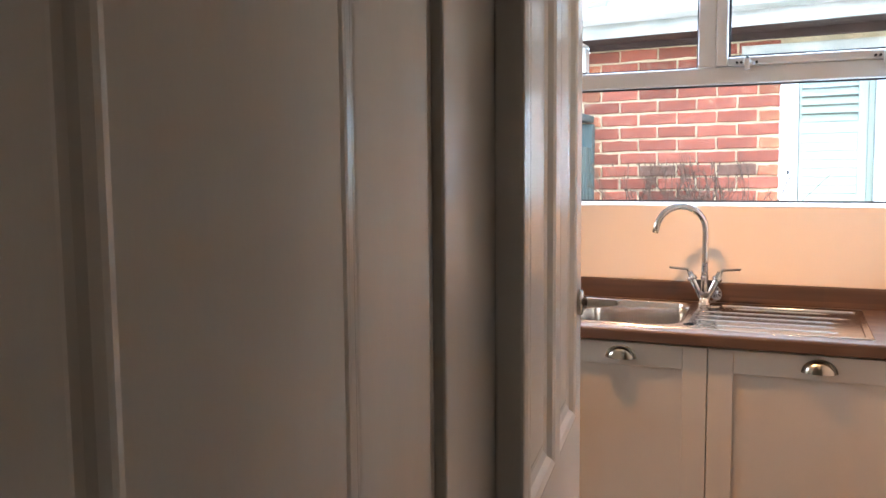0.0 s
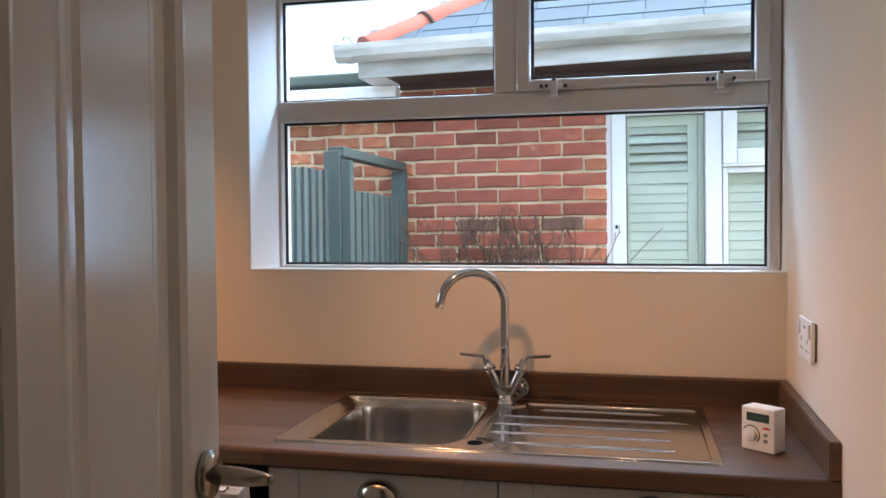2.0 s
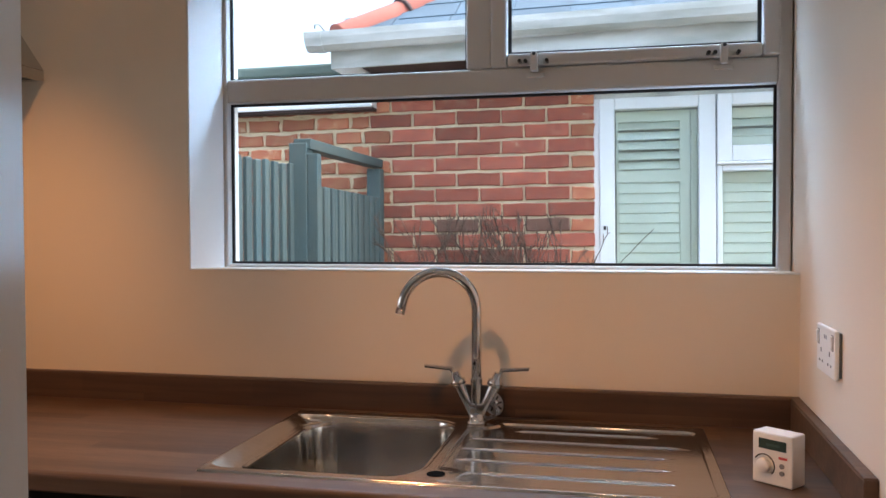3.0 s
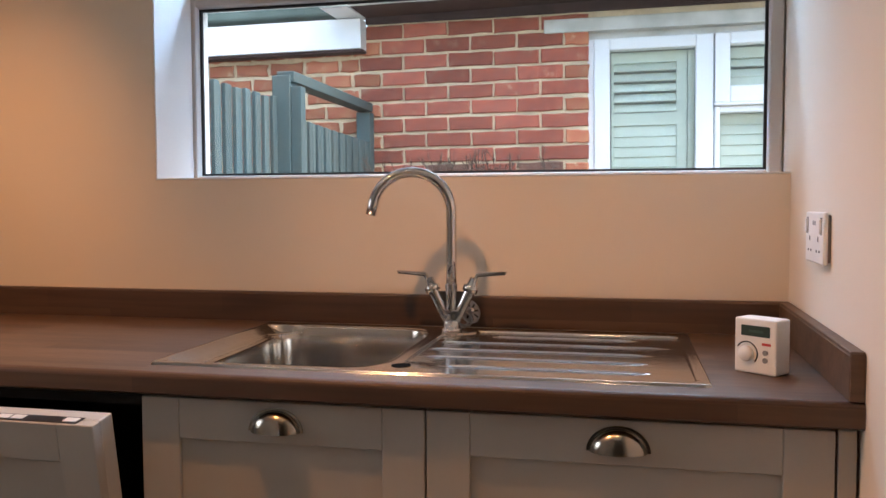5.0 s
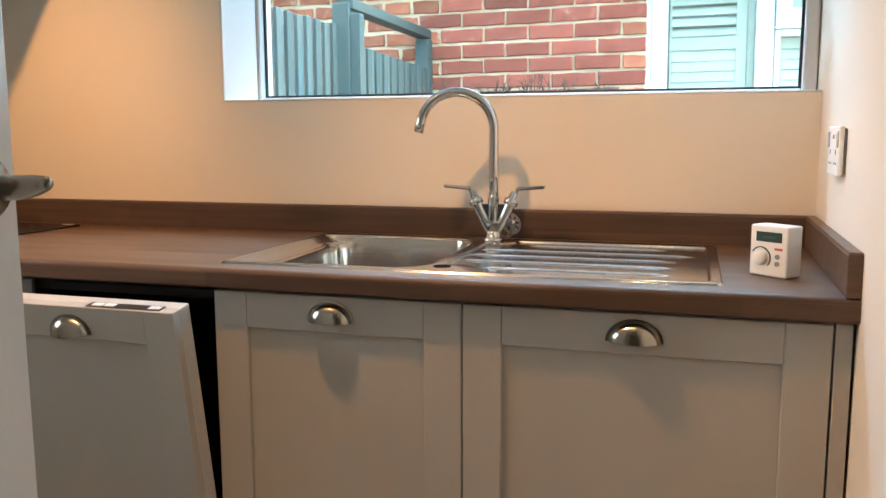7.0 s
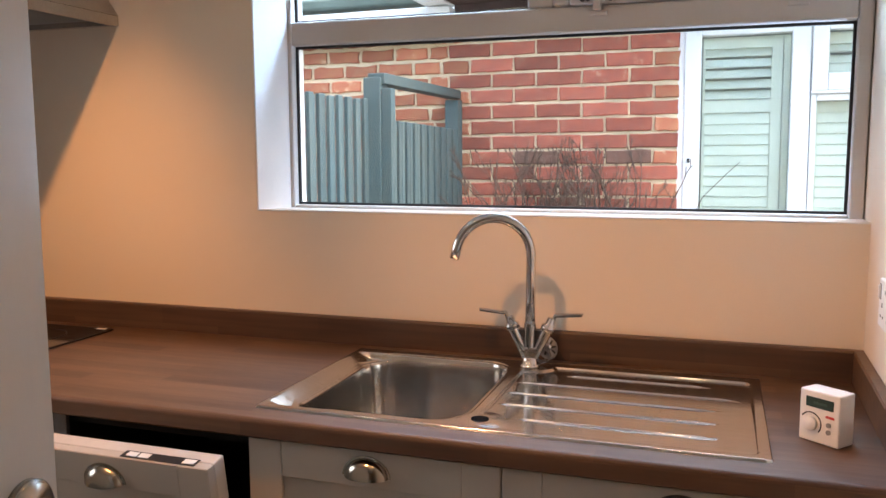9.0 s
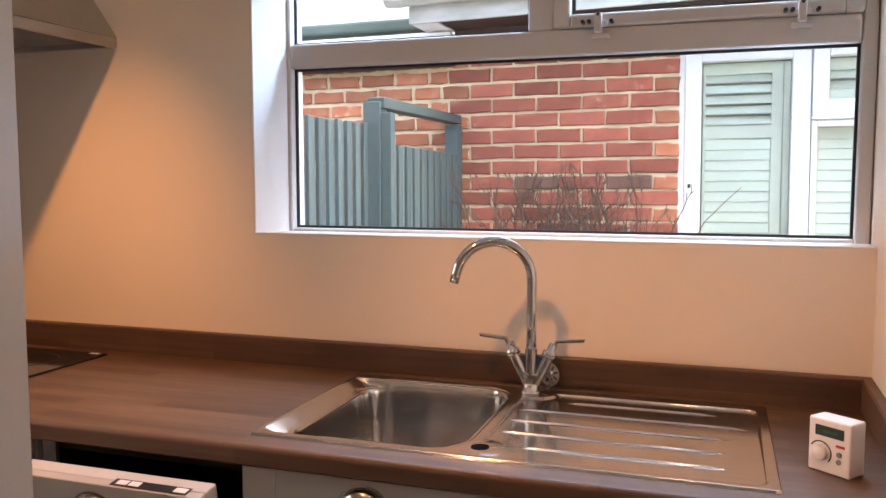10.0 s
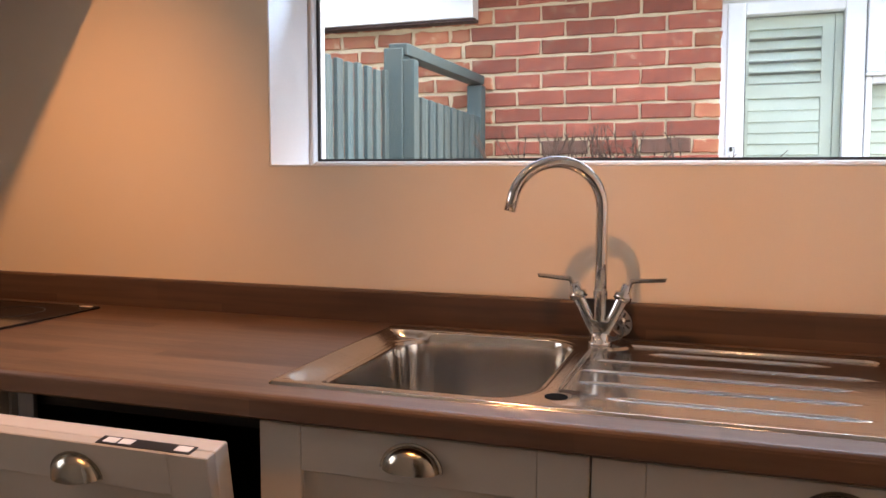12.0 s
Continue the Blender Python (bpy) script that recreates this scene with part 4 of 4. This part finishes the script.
    for k in range(rows):
        s0 = 0.02 + k * 0.20
        yk, zk = y0 + s0 * up.y, z0 + s0 * up.z
        x = xs0 + (yk - y0) + 0.04 + (0.15 if k % 2 else 0.0)
        while x < 1.6:
            if "m" not in slate_me:
                b = box(0, 0.296, 0, 0.30, -0.003, 0.003, bevel=0.001, seg=1)
                me = bpy.data.meshes.new("slate")
                b.to_mesh(me)
                b.free()
                me.materials.append(SLATE)
                slate_me["m"] = me
            s = new("slate", slate_me["m"])
            s.parent = roof
            s.matrix_basis = pose(x + ox, yk, zk + oz + 0.004, 33 - 1.4)
            x += 0.30
    # hip ridge tiles
    hip = Vector((1, 1, pitch))
    for k in range(7):
        a = Vector((xs0 + ox + 0.085, y0 + 0.075, z0 + oz + 0.01)) + hip.normalized() * (k * 0.42)
        e = a + hip.normalized() * 0.43
        tile = tube([a, a.lerp(e, 0.04), e], [0.088, 0.083, 0.078], 16)
        below = Vector((-hip.x, -hip.y, 2.0 / hip.z))
        bmesh.ops.bisect_plane(tile, geom=tile.verts[:] + tile.edges[:] + tile.faces[:], plane_co=a - below.normalized() * 0.02, plane_no=below, clear_inner=True)
        part("hip_tile", tile, RIDGE, roof, "red clay hip tile", True)
        if k:
            part("hip_joint", tube([a - hip.normalized() * 0.004, a + hip.normalized() * 0.016], 0.0895, 16), SOFFIT, roof, "dark mortar joint", True)
    e = Vector((xs0 + ox + 0.06, y0 + 0.04, z0 + oz + 0.02))
    part("hip_iron", tube([e, e + Vector((-0.03, -0.03, 0.03)), e + Vector((-0.05, -0.05, 0.06)), e + Vector((-0.07, -0.06, 0.055)), e + Vector((-0.07, -0.06, 0.035))], 0.005, 8), DARKMETAL, roof, "curled iron hip hook", True)
    for ob in (fascia, soffit, box_end, g, roof):
        ob.matrix_basis = eaves
    # left: low flat roof with white board
    part("side_board", box(-5.0 + ox, -1.693 + ox, -0.10, 0.0, 2.012 + oz, 2.1695 + oz, bevel=0.004), NWHITE, n, "white painted side board")
    part("board_drip", box(-5.0 + ox, -1.693 + ox, -0.085, 0.0, 1.998 + oz, 2.0118 + oz), SOFFIT, n)
    part("felt_roof", box(-5.0 + ox, -1.838 + ox, -0.11, 0.02, 2.1895 + oz, 2.256 + oz, bevel=0.015), FELT, n, "green mineral felt roof edge")
    return w, ox, oz


def shrub():
    s = thing("shrub", "leafless twiggy shrub against the brick wall", "shrub", (-1.10, 2.26, -0.15))
    rng = random.Random(5)
    groups = {}

    def branch(p, d, length, r, depth):
        pts, rad = [tuple(p)], [r]
        q, dd = Vector(p), Vector(d)
        n = 5
        for i in range(n):
            dd = (dd + Vector((rng.gauss(0, 0.09), rng.gauss(0, 0.07), rng.gauss(0.02, 0.05)))).normalized()
            q = q + dd * (length / n)
            pts.append(tuple(q)), rad.append(max(0.0022, r * (1 - 0.72 * (i + 1) / n)))
            if depth < 3 and i >= 1 and rng.random() < 0.85:
                branch(q, (dd + Vector((rng.gauss(0, 0.45), rng.gauss(0, 0.22), rng.gauss(0.1, 0.2)))).normalized(), min(length * rng.uniform(0.22, 0.4), max(0.05, 1.56 - q.z)), r * 0.6, depth + 1)
        tube(pts, rad, 5, bm=groups.setdefault(min(depth, 2), bmesh.new()))

    for k in range(46):
        x = rng.triangular(-0.50, 0.52, 0.05)
        branch((x * 0.55, rng.uniform(-0.06, 0.08), 0.0), Vector((x * 0.34 + rng.gauss(0, 0.13), rng.gauss(0, 0.04), 1.0)).normalized(), rng.uniform(1.08, 1.40) - 0.42 * abs(x), 0.0068, 0)
    branch((0.40, 0.05, 0.2), Vector((0.24, 0.0, 1.0)).normalized(), 1.18, 0.0035, 2)
    for k, name in ((0, "stem"), (1, "branch"), (2, "twig")):
        part(name, groups[k], TWIG, s)


def fence():
    f = thing("fence", "teal-painted close-board timber fence with a gate frame", "fence", (-1.66, 1.36, -0.15))
    ox, oy, oz = 1.66, -1.36, 0.15
    part("post", box(-1.715 + ox, -1.638 + ox, 1.320 + oy, 1.400 + oy, 0, 1.700 + oz, bevel=0.004), FENCE, f, "thick square post")
    part("post", box(-1.637 + ox, -1.592 + ox, 1.325 + oy, 1.372 + oy, 0, 1.655 + oz, bevel=0.003), FENCE, f)
    part("post", box(-1.728 + ox, -1.652 + ox, 2.428 + oy, 2.506 + oy, 0, 1.672 + oz, bevel=0.004), FENCE, f)
    b = box(-0.038, 0.038, 0.0, 1.17, 0.0, 0.045, bevel=0.004)
    b.transform(pose(-1.660 + ox, 1.330 + oy, 1.673 + oz, 0.3, 0, 1.7))
    part("top_rail", b, FENCE, f)
    slope = -0.052
    y, k = 1.385, 0
    while y < 2.42:
        b = box(-0.010, 0.010 + 0.005 * (k % 2), 0, 0.036, 0.03, 1.526 + oz - 0.012 * (y - 1.385), bevel=0.003, seg=1)
        b.transform(pose(-1.615 + slope * (y - 1.385) + ox, y + oy, 0, 0, 0, 3))
        part("board", b, FENCE, f)
        y += 0.056
        k += 1
    b = box(-0.008, 0.008, 0, 1.05, 0.03, 1.500 + oz)
    b.transform(pose(-1.636 + ox, 1.376 + oy, 0, 0, 0, 3))
    part("gate_back", b, FENCE, f)
    y, k = 0.26, 0
    while y < 1.30:
        b = box(-0.008, 0.008, 0, 0.0405, 0.02, 1.600 + oz + 0.010 * (y - 0.26) + 0.004 * math.sin(k * 2.1), bevel=0.002, seg=1)
        b.transform(pose(-1.705 + ox + (0.014 if k % 2 else 0), y + oy, 0, 0, 0, 3))
        part("board", b, FENCE, f)
        y += 0.040
        k += 1


# bricks of the neighbour's wall, last
def brick_pieces(wall, ox, oz):
    pitch_x, pitch_z, zref, xref = 0.2437, 0.0830, 1.903, -1.492
    rng = random.Random(11)
    meshes = {}

    def brick_mesh(length, mat):
        high = 0.0630 if mat is BRICK_OLD else 0.0690
        key = (round(length, 3), mat.name, rng.randrange(7))
        if key not in meshes:
            rough = 0.0034 if mat is BRICK_OLD else 0.0019
            n = 4
            ring = [(length * k / n, 0.0) for k in range(n)] + [(length, 0.0), (length, high * 0.5)] + [(length * (n - k) / n, high) for k in range(n)] + [(0.0, high), (0.0, high * 0.5)]
            ring = [(u + rng.gauss(0, rough * 0.8), w + rng.gauss(0, rough * 0.75)) for u, w in ring]
            mid = (length / 2, high / 2)
            b = bmesh.new()
            rows = []
            for y, inset in ((0.05, 0.0), (0.004, 0.0), (0.0, 0.0045)):
                rows.append([b.verts.new((u + (inset if u < mid[0] else -inset), y + (rng.gauss(0, rough * 0.3) if y < 0.01 else 0), w + (inset if w < mid[1] else -inset))) for u, w in ring])
            for lo, hi in zip(rows, rows[1:]):
                for k in range(len(ring)):
                    b.faces.new((lo[k], lo[(k + 1) % len(ring)], hi[(k + 1) % len(ring)], hi[k]))
            b.faces.new(rows[-1])
            bmesh.ops.recalc_face_normals(b, faces=b.faces[:])
            me = bpy.data.meshes.new("brick")
            b.to_mesh(me)
            b.free()
            me.materials.append(mat)
            meshes[key] = me
        return meshes[key]

    def lay(x0, x1, row, old):
        z = zref + row * pitch_z + 0.006
        mat = BRICK_OLD if old else BRICK
        if not old and row in (-7,) and (abs((x0 + x1) / 2 + 0.77) < 0.1 or abs((x0 + x1) / 2 + 1.26) < 0.1):
            mat = BRICK_DARK
        ob = new("brick", brick_mesh(x1 - x0, mat))
        ob.parent = wall
        ob.matrix_basis = pose(x0 + ox, rng.uniform(-0.002, 0.003), z + oz + rng.uniform(-0.0015, 0.0015), 0, 0, rng.uniform(-0.3, 0.3))

    j = 0.0125
    for row in range(-10, 4):
        off = 0.0 if row % 2 == 0 else pitch_x / 2
        edges = [xref + off + k * pitch_x for k in range(-1, 5)]
        edges = [e for e in edges if -1.77 < e < -0.58]
        edges = edges + [-0.522 + j]
        if row < 3:
            for a, c in zip(edges, edges[1:]):
                if c - a > 0.05:
                    lay(a + j / 2, c - j / 2, row, c == edges[-1] and c - a < 0.16)
        # weathered left part with a toothed joint
        x = edges[0]
        first = True
        while x > -2.75:
            length = 0.115 if (first and row % 2 == 0) else rng.choice((0.205, 0.215, 0.165, 0.20, 0.115))
            first = False
            if row < 3:
                lay(x - length + j, x - j * 0.6, row, True)
            x -= length


wall_part, nox, noz = neighbour_house()
shrub()
fence()
brick_pieces(wall_part, nox, noz)
